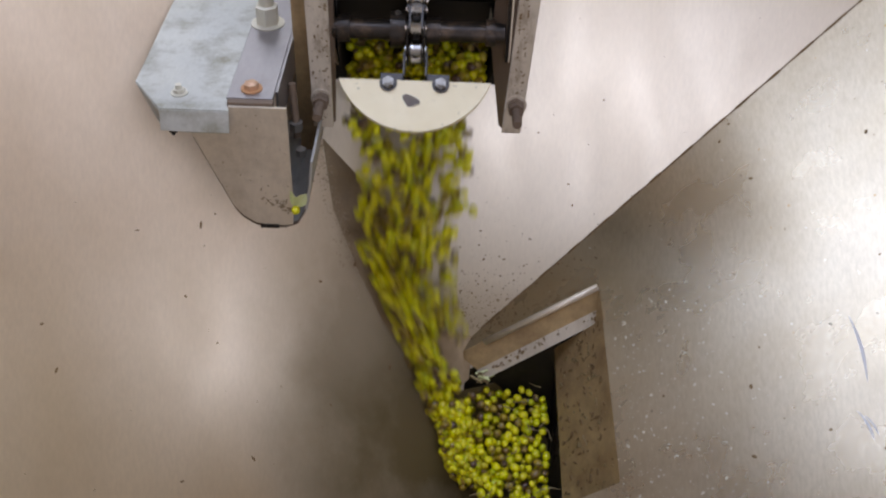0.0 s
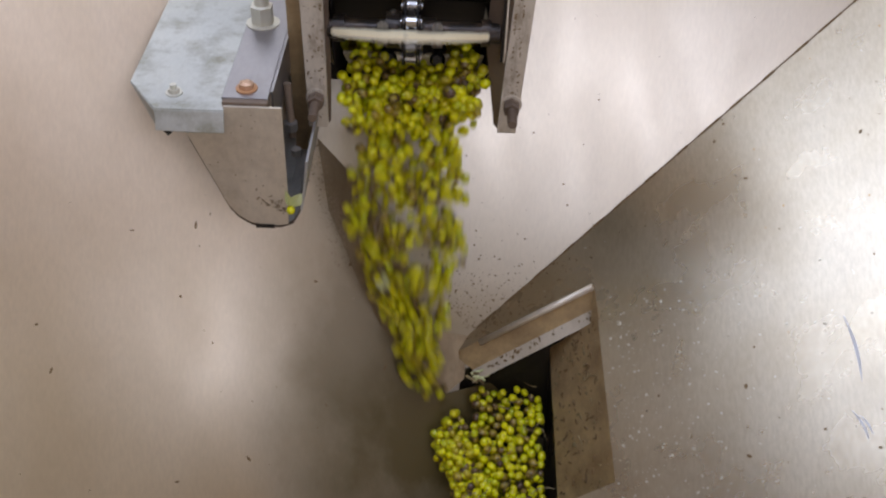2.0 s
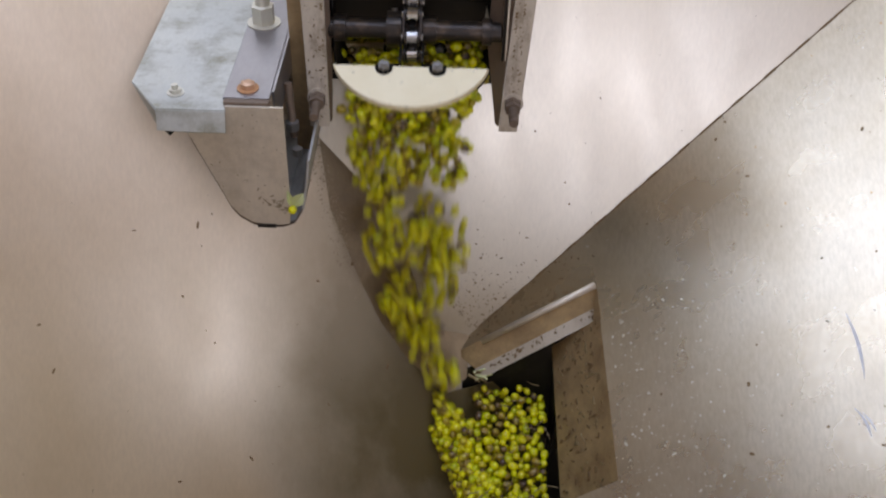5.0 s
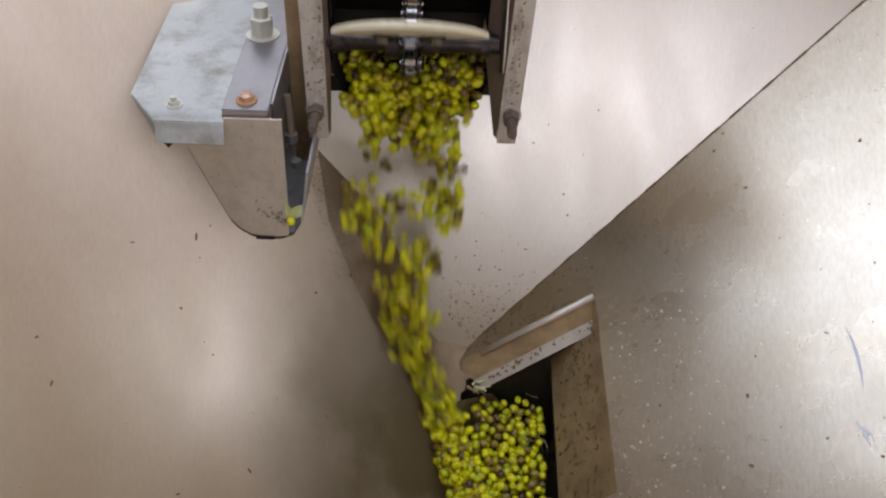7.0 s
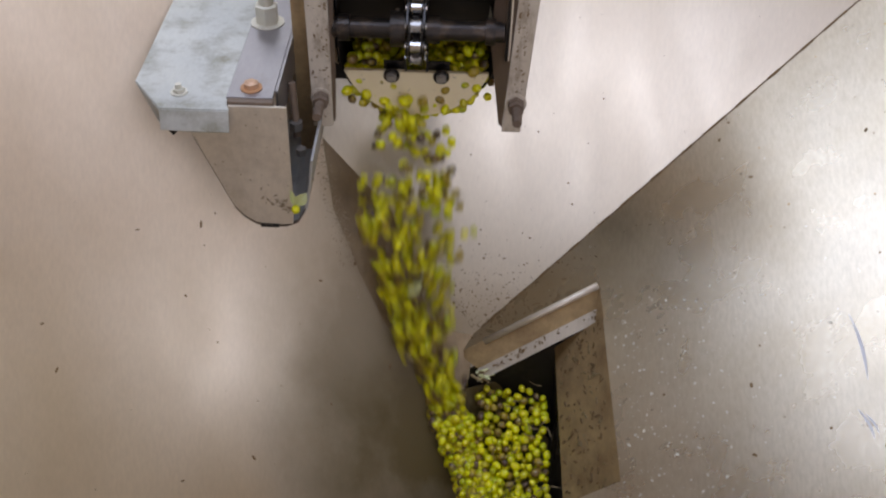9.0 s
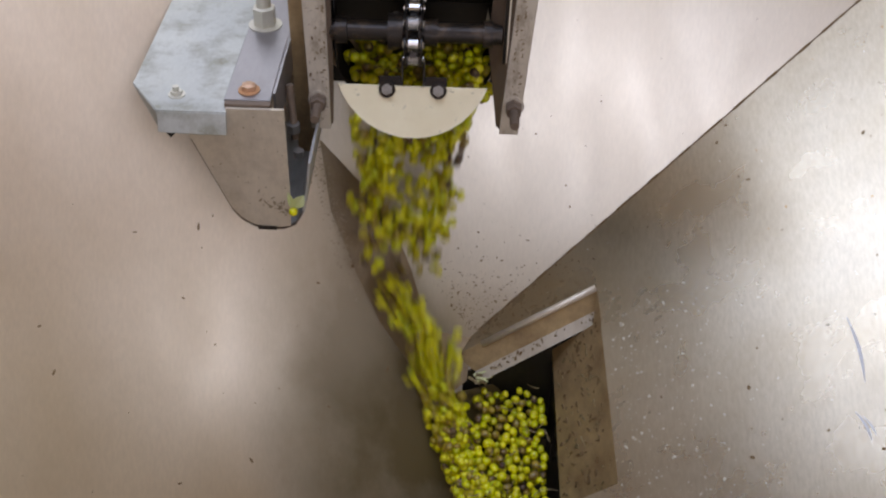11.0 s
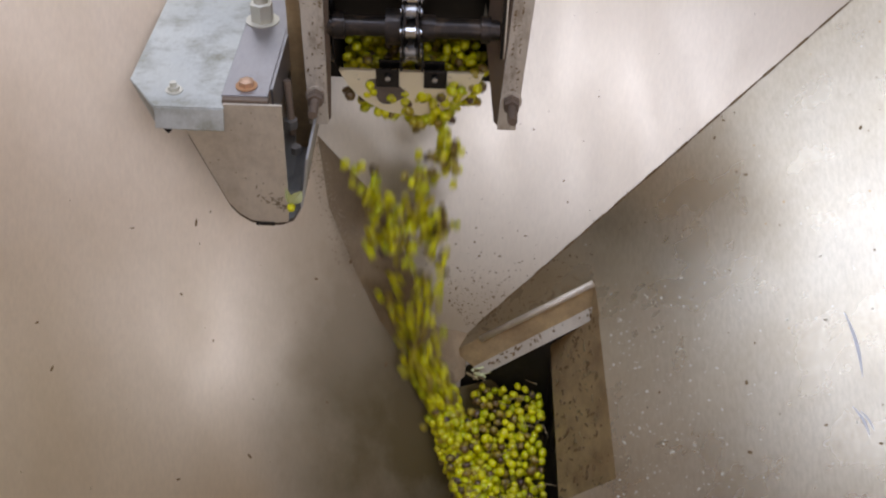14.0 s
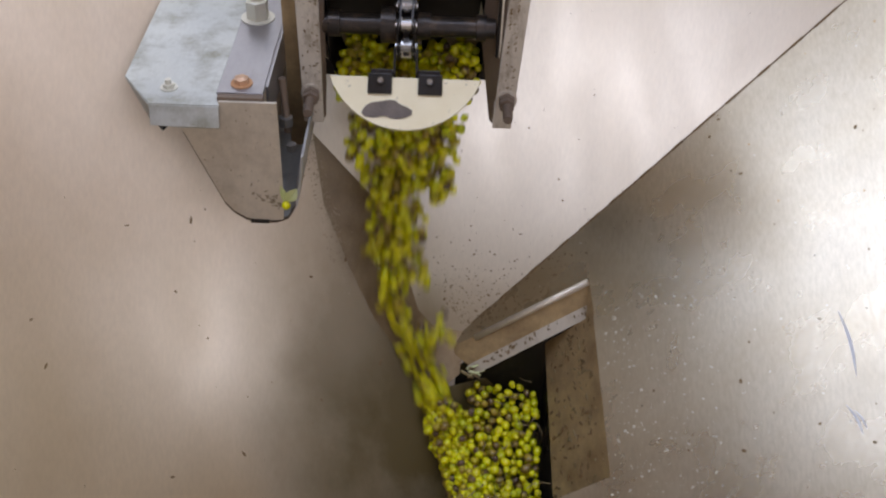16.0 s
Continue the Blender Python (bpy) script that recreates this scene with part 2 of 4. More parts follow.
# the two walls meet in a fold that opens downwards into a soiled narrow facet
FOLD_LEFT = [(-0.1702, 1.2410), (-0.1310, 1.1518), (-0.0910, 1.0751), (-0.0449, 1.0108), (0.0207, 0.9509)]
FOLD_BACK = [(-0.0831, 1.2272), (-0.0459, 1.1380), (-0.0213, 1.0619), (0.0043, 1.0355)]
edge = N_LEFT.cross(N_BACK).normalized()
edge = edge if edge.z > 0 else -edge
APEX, HEAD = CORNER + edge * 0.405, CORNER + edge * 1.15
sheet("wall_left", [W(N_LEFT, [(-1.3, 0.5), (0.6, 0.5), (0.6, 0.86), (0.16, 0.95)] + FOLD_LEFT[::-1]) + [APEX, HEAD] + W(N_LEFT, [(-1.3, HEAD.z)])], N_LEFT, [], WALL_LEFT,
      "beige reflecting stainless steel hopper wall with faint stains and a painted dark reflection")


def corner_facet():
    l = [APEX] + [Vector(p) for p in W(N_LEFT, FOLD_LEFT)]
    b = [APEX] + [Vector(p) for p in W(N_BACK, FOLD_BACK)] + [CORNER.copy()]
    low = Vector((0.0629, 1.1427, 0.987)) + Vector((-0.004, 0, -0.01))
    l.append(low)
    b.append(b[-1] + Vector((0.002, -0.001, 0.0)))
    bm = bmesh.new()
    rows = []
    for i in range(len(l) - 1):
        for j in range(4):
            p, q = l[i].lerp(l[i + 1], j / 4) + N_LEFT * 0.0006, b[i].lerp(b[i + 1], j / 4) + N_BACK * 0.0006
            rows.append([bm.verts.new(p.lerp(q, f / 4)) for f in range(5)])
    for p, q in zip(rows, rows[1:]):
        for f in range(4):
            bm.faces.new((p[f], q[f], q[f + 1], p[f + 1]))
    bmesh.ops.remove_doubles(bm, verts=bm.verts[:], dist=1e-5)
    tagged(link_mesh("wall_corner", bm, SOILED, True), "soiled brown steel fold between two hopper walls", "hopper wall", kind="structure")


corner_facet()
hx0, hx1, hz0, hz1 = -0.152, 0.066, 1.43, 1.78
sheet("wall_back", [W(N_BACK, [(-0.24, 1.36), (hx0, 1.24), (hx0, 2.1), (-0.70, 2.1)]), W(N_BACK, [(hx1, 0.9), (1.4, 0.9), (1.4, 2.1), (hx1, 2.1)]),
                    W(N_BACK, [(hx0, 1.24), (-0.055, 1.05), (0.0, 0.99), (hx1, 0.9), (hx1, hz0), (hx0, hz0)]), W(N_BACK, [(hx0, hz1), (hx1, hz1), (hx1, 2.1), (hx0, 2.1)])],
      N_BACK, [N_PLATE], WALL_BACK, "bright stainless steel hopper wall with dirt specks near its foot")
# Unseen front wall; its stepped outline shapes the light on the other walls.
bm = slab(bmesh.new(), [(-1.3, -0.12, 0.5), (1.3, -0.12, 0.5), (1.3, -0.381, 1.36), (0.30, -0.381, 1.36), (0.1, -0.453, 1.60), (-0.1, -0.52, 1.82), (-1.3, -0.52, 1.82)], (0, -0.003, 0))
tagged(link_mesh("wall_front", bm, FRONT), "unseen stainless steel front wall of the hopper, cut to shape the light", "hopper wall", kind="structure")
RIM = [on_plate(0.030, 1.1637), on_plate(0.242, 1.170), on_plate(0.272, 0.754), on_plate(0.30, 0.36)]
NEAR = on_plate(0.2618, 0.895)
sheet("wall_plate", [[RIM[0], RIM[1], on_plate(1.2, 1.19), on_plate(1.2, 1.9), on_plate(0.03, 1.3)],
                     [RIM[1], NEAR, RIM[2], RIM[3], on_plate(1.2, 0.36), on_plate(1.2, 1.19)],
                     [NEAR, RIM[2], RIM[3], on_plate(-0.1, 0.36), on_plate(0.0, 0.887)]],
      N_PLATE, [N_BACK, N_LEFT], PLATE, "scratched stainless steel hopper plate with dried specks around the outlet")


def outlet():
    t = thing("outlet_chute", "dirty stainless steel outlet frame full of grapes and stems", "chute", kind="structure")
    k, l = Vector(RIM[1]), Vector(RIM[0])
    # folded lip under the far rim
    lo_k, lo_l = Vector((0.248, 1.1536, 1.1245)), Vector((0.0629, 1.1427, 0.9871))
    part("lip", slab(bmesh.new(), [k, l, lo_l, lo_k], (0, 0.004, 0.001)), LIP, t)
    bm = rod(bmesh.new(), k + Vector((-0.002, -0.003, -0.001)), k.lerp(l, 0.80) + Vector((0, -0.003, -0.001)), 0.0055, 14)
    part("rolled_edge", bm, LIP_CLEAN, t, smooth=True)
    bm = slab(bmesh.new(), [lo_k, lo_l, lo_l + Vector((0, -0.017, -0.013)), lo_k + Vector((0, -0.017, -0.013))], (0, 0.003, -0.003))
    part("ledge", bm, LIP_CLEAN, t, "pale folded ledge with stems on it")
    # sloping side panel
    i_k, i_n = Vector((0.1859, 1.1639, 1.0215)), Vector((0.203, 0.80, 0.832))
    part("side_panel", slab(bmesh.new(), [k, RIM[2], i_n, i_k, Vector((0.2468, 1.1184, 1.1353))], (0.003, 0, -0.002)), LIP, t, "brown stained side panel")
    # the shaft below, coloured black to stand for the shade inside it
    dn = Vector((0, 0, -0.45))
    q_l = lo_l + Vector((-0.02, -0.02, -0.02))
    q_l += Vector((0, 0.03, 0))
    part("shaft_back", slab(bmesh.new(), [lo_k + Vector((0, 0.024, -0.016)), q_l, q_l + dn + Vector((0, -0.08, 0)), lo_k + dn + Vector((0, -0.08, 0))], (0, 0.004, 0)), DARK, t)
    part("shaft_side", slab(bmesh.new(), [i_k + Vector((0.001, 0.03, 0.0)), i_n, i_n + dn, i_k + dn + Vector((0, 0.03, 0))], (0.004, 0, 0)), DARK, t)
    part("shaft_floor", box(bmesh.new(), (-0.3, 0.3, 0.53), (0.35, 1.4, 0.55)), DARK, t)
    return t


outlet()


# ---- the unseen shed around, assumed to shape the light ----
def shed():
    t = thing("shed", "assumed plain beige shed room, unseen, with openings placed for the light", "building", kind="structure")
    part("floor", box(bmesh.new(), (-6, -4, -0.1), (6, 6, 0.0)), FLOOR, t)
    part("wall_west", box(bmesh.new(), (-6.2, -4, 0), (-6, 6, 4.5)), SHED, t)
    part("wall_east", box(bmesh.new(), (6, -4, 0), (6.2, 6, 4.5)), SHED, t)
    part("wall_north", box(bmesh.new(), (-6, 6, 0), (6, 6.2, 4.5)), SHED, t)
    part("wall_south", box(bmesh.new(), (-6, -4.2, 0), (0.3, -4, 4.5)), SHED, t)
    part("wall_south_far", box(bmesh.new(), (3.3, -4.2, 0), (6, -4, 4.5)), SHED, t)
    part("lintel", box(bmesh.new(), (0.3, -4.2, 2.9), (3.3, -4, 4.5)), SHED, t)
    bm = bmesh.new()
    for a, b in (((-6.2, -4.2), (-2.45, 6.2)), ((2.2, -4.2), (6.2, 6.2)), ((-2.45, 1.86), (2.2, 6.2)), ((-2.45, -1.7), (2.2, -0.06)), ((-2.45, -4.2), (2.2, -3.6)), ((-2.45, -3.6), (-1.0, -1.7)), ((1.6, -0.06), (2.2, 1.86))):
        box(bm, (*a, 4.5), (*b, 4.65))
    part("ceiling", bm, ROOF, t)


shed()
bm = bmesh.new()
box(bm, (-300, -300, -0.35), (300, 300, -0.12))
tagged(link_mesh("ground", bm, CONCRETE), "grey concrete yard outside the shed", "ground", kind="structure")

# ---- scraper conveyor ----
AXIS = Vector((-0.043, 1.171, 1.579))       # middle of the drive shaft
CHORD, DEEP, HALF = 0.068, 0.067, 0.096       # the flights: radius of their top edge, depth, half width
RS, PITCH = 0.0324, 0.0254                    # sprocket radius, chain pitch
PERIOD, T0 = 0.6158, -0.150                   # a flight passes below the shaft at T0 + k * PERIOD
SPEED = 5 * PITCH / PERIOD
ARC_R = (HALF ** 2 + DEEP ** 2) / (2 * DEEP)


def arc(half, deep, n):
    r = (half ** 2 + deep ** 2) / (2 * deep)
    a = math.asin(min(1, half / r))
    return [(r * math.sin(-a + 2 * a * i / n), r - deep - r * math.cos(-a + 2 * a * i / n)) for i in range(n + 1)]


def housing():
    t = thing("scraper_conveyor", "worn steel trough conveyor end with bolted brackets", "conveyor", kind="")
    x, y, z = AXIS
    prof = [(x - 0.104, z + 0.16), (x - 0.104, z - 0.045)] + [(x + u * 1.06, z - CHORD - 0.005 + w * 1.03) for u, w in arc(HALF, DEEP, 20)] + [(x + 0.104, z - 0.045), (x + 0.104, z + 0.16)]
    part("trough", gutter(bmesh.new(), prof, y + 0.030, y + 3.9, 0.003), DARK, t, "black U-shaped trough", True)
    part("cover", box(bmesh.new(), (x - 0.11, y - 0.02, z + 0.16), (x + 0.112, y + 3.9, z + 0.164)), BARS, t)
    # Added black deck hides the lit load and stands for the dark inside.
    part("dark_baffle", box(bmesh.new(), (x - 0.104, y + 0.058, z - 0.016), (x + 0.104, y + 3.8, z + 0.014)), DARK, t)
    # Added black plates darken the open gaps beside the trough.
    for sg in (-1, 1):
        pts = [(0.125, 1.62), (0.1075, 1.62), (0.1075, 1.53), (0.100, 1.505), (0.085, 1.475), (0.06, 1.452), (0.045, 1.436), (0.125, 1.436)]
        part("dark_closer", slab(bmesh.new(), [(x + sg * a, 1.285, b) for a, b in pts], (0, 0.004, 0)), DARK, t)
    # Pale triangle takes the place of light shining through a small gap.
    part("light_gap", slab(bmesh.new(), [(0.049, 1.222, 1.566), (0.056, 1.222, 1.566), (0.0515, 1.222, 1.590)], (0, 0.002, 0)), GALV, t, "pale metal triangle standing in for a gap of light")
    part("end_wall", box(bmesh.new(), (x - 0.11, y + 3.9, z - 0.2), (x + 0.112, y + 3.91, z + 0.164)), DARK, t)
    for sgn, x0, x1, x2, x3 in ((-1, -0.179, -0.153, -0.184, -0.152), (1, 0.0732, 0.0985, 0.0917, 0.1183)):
        # the bracket leans out: narrow foot x0 to x1, head x2 to x3
        bm = slab(bmesh.new(), [(x0, 1.150, 1.442), (x1, 1.150, 1.442), (x3, 1.150, 1.80), (x2, 1.150, 1.80)], (0, 0.005, 0))
        bmesh.ops.bevel(bm, geom=bm.edges[:], offset=0.0012, segments=2, affect="EDGES", profile=0.6)
        b = part("bracket", bm, BARS, t, "upright worn steel angle bracket")
        foot, head = (x1, x3) if sgn < 0 else (x0, x2)
        inner = -0.152 if sgn < 0 else 0.071
        span = ((0.002, 1.446), (0.004, 1.494), (0.005, 1.55), (0.005, 1.80)) if sgn < 0 else ((0.005, 1.447), (0.014, 1.494), (0.027, 1.560), (0.027, 1.80))
        front = [(foot + (head - foot) * (z - 1.442) / 0.358, z) for z in (1.446, 1.50, 1.56, 1.80)]
        leg = slab(bmesh.new(), [(px, 1.1555, pz) for px, pz in front] + [(front[0][0] + (head - foot) * (pz - 1.442) / 0.358 - sgn * dx, 1.158 + dx, pz) for dx, pz in span[::-1]], (0, 0.004, 0))
        part("bracket_leg", leg, RUST, b, "stained inner leg of the bracket")
        cx = -0.167 if sgn < 0 else 0.0895
        bm = bmesh.new()
        rod(bm, (cx, 1.150, 1.487), (cx, 1.141, 1.487), 0.0115, 6)
        rod(bm, (cx, 1.141, 1.487), (cx, 1.133, 1.487), 0.0105, 6)
        nut = part("nut", bm, RUST, t)
        bm = rod(bmesh.new(), (cx, 1.15, 1.487), (cx, 1.101, 1.487), 0.0058, 12)
        for i in range(9):
            rod(bm, (cx, 1.129 - i * 0.003, 1.487), (cx, 1.1275 - i * 0.003, 1.487), 0.0064, 12)
        part("stud", bm, RUST, nut)
        bm = rod(bmesh.new(), (cx, 1.1505, 1.487), (cx, 1.1485, 1.487), 0.0142, 20)
        part("washer", bm, BARS, nut)
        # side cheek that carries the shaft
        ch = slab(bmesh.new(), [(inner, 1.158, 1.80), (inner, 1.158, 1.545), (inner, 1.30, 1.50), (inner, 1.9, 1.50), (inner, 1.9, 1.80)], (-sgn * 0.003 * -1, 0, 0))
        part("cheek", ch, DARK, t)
        # Added pale skin over the cheek brightens what the plate reflects.
        oc = inner + sgn * 0.0045
        skin = slab(bmesh.new(), [(oc, 1.158, 1.80), (oc, 1.158, 1.545), (oc, 1.30, 1.45), (oc, 1.9, 1.45), (oc, 1.9, 1.80)], (sgn * 0.002, 0, 0))
        part("reflector_skin", skin, CREAM, t, "added pale conveyor side that brightens the plate's reflection")
    return t


conveyor = housing()


def drive():
    t = thing("drive_shaft", "black greasy drive shaft with a toothed sprocket", "shaft", at=AXIS)
    bm = rod(bmesh.new(), (-0.112, 0, 0), (0.112, 0, 0), 0.0128, 40)
    part("rod", bm, SHAFT, t, smooth=False)
    bm = bmesh.new()
    for a, b, r in ((-0.033, -0.014, 0.023), (0.013, 0.030, 0.017), (-0.100, -0.085, 0.017), (0.088, 0.10, 0.017)):
        part("hub", rod(bmesh.new(), (a, 0, 0), (b, 0, 0), r, 36), SHAFT, t)
    bm = bmesh.new()
    pts = []
    for i in range(32):
        r = (0.0295, 0.026, 0.0295, 0.039)[i % 4]
        a = 2 * math.pi * i / 32
        pts.append((-0.004, r * math.cos(a), r * math.sin(a)))
    slab(bm, pts, (0.008, 0, 0))
    part("sprocket", bm, CHAIN, t)
    bm = rod(bmesh.new(), (-0.024, 0.0, 0.021), (-0.024, 0, 0.026), 0.004, 8)
    part("grub_screw", bm, ZINC, t)
    return t


shaft = drive()

# ---- chain and flights ----
chain = thing("drag_chain", "greasy roller chain with cream half-moon scraper flights bolted to it", "chain")


def link_meshes():
    out = []
    for half in (0.0075, 0.0105):
        bm = bmesh.new()
        for sx in (-half, half):
            pts = []
            for i in range(16):
                a = 2 * math.pi * i / 16
                c = 0.5 * PITCH * (1 if math.cos(a) > 0 else -1)
                pts.append((sx - 0.0011, c + 0.0105 * math.cos(a), 0.0105 * math.sin(a)))
            slab(bm, pts, (0.0022, 0, 0))
        plates = bpy.data.meshes.new("link")
        bmesh.ops.recalc_face_normals(bm, faces=bm.faces[:])
        bm.to_mesh(plates)
        bm.free()
        plates.materials.append(CHAIN)
        bm = bmesh.new()
        for c in (-0.5, 0.5):
            rod(bm, (-0.0065, c * PITCH, 0), (0.0065, c * PITCH, 0), 0.0082, 14)
            rod(bm, (-0.0135, c * PITCH, 0), (0.0135, c * PITCH, 0), 0.004, 10)
        pins = bpy.data.meshes.new("roller")
        bm.to_mesh(pins)
        bm.free()
        pins.materials.append(ROLLER)
        out.append((plates, pins))
    return out


LINKS = link_meshes()


def on_chain(s, out):
    """The pose at arc length s along the chain, out metres outside its centre line."""
    x, y, z = AXIS
    end = math.pi * RS
    if s <= 0:
        return pose(x, y - s, z - RS - out)
    if s >= end:
        return pose(x, y + s - end, z + RS + out, -180)
    th = s / RS
    r = RS + out
    return pose(x, y - r * math.sin(th), z - r * math.cos(th), -math.degrees(th))


LAST = 28
FIRST = -1
links = []
for i in range(FIRST * 5 - 4, LAST * 5 + 1):
    plates, pins = LINKS[i % 2]
    ob = new("link", plates)
    ob.parent = chain
    if i % 2 == 0:
        p = new("roller", pins)
        p.parent = ob
    links.append((ob, i))

# what clings to each flight: k, then patches (x, z, size, stretch), front plates
PATCHES = {0: [(-0.004, -0.027, 0.008, 1.4)], 2: [(-0.044, -0.024, 0.019, 1.1)], 3: [(0.02, -0.02, 0.01, 1.2)], 4: [(0.002, -0.026, 0.012, 1.5)],
           5: [(-0.03, -0.022, 0.017, 1.4)], 6: [(-0.02, -0.026, 0.019, 1.1)], 10: [(-0.038, -0.018, 0.015, 2.0)], 11: [(-0.028, -0.022, 0.011, 0.9), (-0.066, -0.026, 0.006, 1.2)],
           13: [(-0.035, -0.027, 0.019, 1.3)], 14: [(-0.01, -0.02, 0.009, 1.3)], 16: [(-0.03, -0.02, 0.014, 1.2)], 20: [(0.002, -0.030, 0.011, 1.7)], 21: [(-0.036, -0.033, 0.017, 1.7)],
           22: [(-0.03, -0.028, 0.016, 1.4)], 23: [(-0.034, -0.03, 0.02, 1.3)], 24: [(-0.024, -0.034, 0.019, 1.2)], 25: [(-0.012, -0.040, 0.018, 1.3)], 26: [(-0.022, -0.042, 0.017, 1.5)], 27: [(-0.02, -0.03, 0.015, 1.3)]}
PLATED = {5, 6, 21, 22, 23, 24, 25, 26, 27}
MISSING = {12}
# the flights sit a little unevenly on the chain: seconds late
LATE = {0: 0.011, 2: -0.006, 3: -0.011, 4: -0.011, 5: 0.028, 6: 0.028, 7: 0.02, 8: 0.02, 9: 0.03, 10: 0.035, 11: 0.03, 12: 0.02, 13: -0.01, 14: -0.015, 15: -0.02, 16: -0.015, 17: -0.01, 18: -0.01, 19: -0.012, 20: -0.006, 21: 0.02, 22: 0.025, 23: 0.03, 24: 0.034, 25: 0.024, 26: 0.02}


def flight_mesh():
    bm = bmesh.new()
    pts = [(u, 0.004, w) for u, w in arc(HALF, DEEP, 28)]
    slab(bm, pts, (0, -0.008, 0))
    bmesh.ops.bevel(bm, geom=[e for e in bm.edges if abs(e.verts[0].co.y - e.verts[1].co.y) < 1e-6], offset=0.0009, segments=1, affect="EDGES")
    bmesh.ops.recalc_face_normals(bm, faces=bm.faces[:])
    me = bpy.data.meshes.new("flight")
    bm.to_mesh(me)
    bm.free()
    me.materials.append(NYLON)
    return me


def lug_mesh():
    """The bent attachment that carries a flight: a web along the chain and a foot on the flight."""
    bm = bmesh.new()
    box(bm, (0.0125, -0.010, 0.004), (0.0155, 0.012, 0.036), 0.0008)
    box(bm, (0.0125, 0.0042, -0.012), (0.044, 0.0075, 0.012), 0.0008)
    rod(bm, (0.033, -0.0038, -0.005), (0.033, -0.0058, -0.005), 0.0108, 20)
    me = bpy.data.meshes.new("lug")
    bm.to_mesh(me)
    bm.free()
    me.materials.append(CHAIN)
    bm = bmesh.new()
    rod(bm, (0.033, -0.0058, -0.005), (0.033, -0.0115, -0.005), 0.0075, 6)
    rod(bm, (0.033, -0.0115, -0.005), (0.033, -0.0145, -0.005), 0.0045, 12)
    rod(bm, (0.033, 0.0075, -0.005), (0.033, 0.0135, -0.005), 0.0072, 6)
    nut = bpy.data.meshes.new("nut")
    bm.to_mesh(nut)
    bm.free()
    nut.materials.append(ZINC)
    bm = bmesh.new()
    box(bm, (0.0165, -0.0070, -0.022), (0.047, -0.0038, 0.004), 0.0008)
    rod(bm, (0.031, -0.0070, -0.006), (0.031, -0.011, -0.006), 0.0055, 6)
    foot = bpy.data.meshes.new("plate")
    bm.to_mesh(foot)
    bm.free()
    foot.materials.append(CHAIN)
    bm = bmesh.new()
    rod(bm, (0.031, -0.011, -0.006), (0.031, -0.0135, -0.006), 0.0036, 10)
    stub = bpy.data.meshes.new("bolt")
    bm.to_mesh(stub)
    bm.free()
    stub.materials.append(ROLLER)
    return me, nut, foot, stub


FLIGHT = flight_mesh()
LUG, NUT, FOOT, STUB = lug_mesh()
BLANK = bpy.data.meshes.new("carrier")
bm = box(bmesh.new(), (-0.012, -0.006, 0.010), (0.012, 0.006, 0.024), 0.001)
bm.to_mesh(BLANK)
bm.free()
BLANK.materials.append(CHAIN)
flights = []
rng = random.Random(5)
for k in range(FIRST, LAST + 1):
    if k in MISSING:
        ob = new("carrier", BLANK)
    else:
        ob = new("flight", FLIGHT)
    ob.parent = chain
    flights.append((ob, k))
    for turn in (0, 1):
        m = Matrix.Diagonal((-1 if turn else 1, 1, 1, 1))
        for name, me in (("lug", LUG), ("plate", FOOT) if k in PLATED or k in MISSING else ("nut", NUT)):
            lug = new(name, me)
            lug.parent = ob
            lug.matrix_basis = m
            if name == "plate":
                stub = new("bolt", STUB)
                stub.parent = lug
    for px, pz, size, stretch in PATCHES.get(k, ()):
        if k in MISSING:
            continue
        pts = []
        ph = rng.uniform(0, 6)
        for i in range(22):
            a = 2 * math.pi * i / 22
            r = size * (1 + 0.22 * math.sin(2 * a + ph) + 0.14 * math.sin(3 * a + 2 * ph) + 0.07 * math.sin(5 * a + ph))
            pts.append((px + stretch * r * math.cos(a), -0.0040, pz + 0.8 * r * math.sin(a)))
        part("residue", slab(bmesh.new(), pts, (0, -0.0012, 0)), PASTE, ob, "dark dried residue")


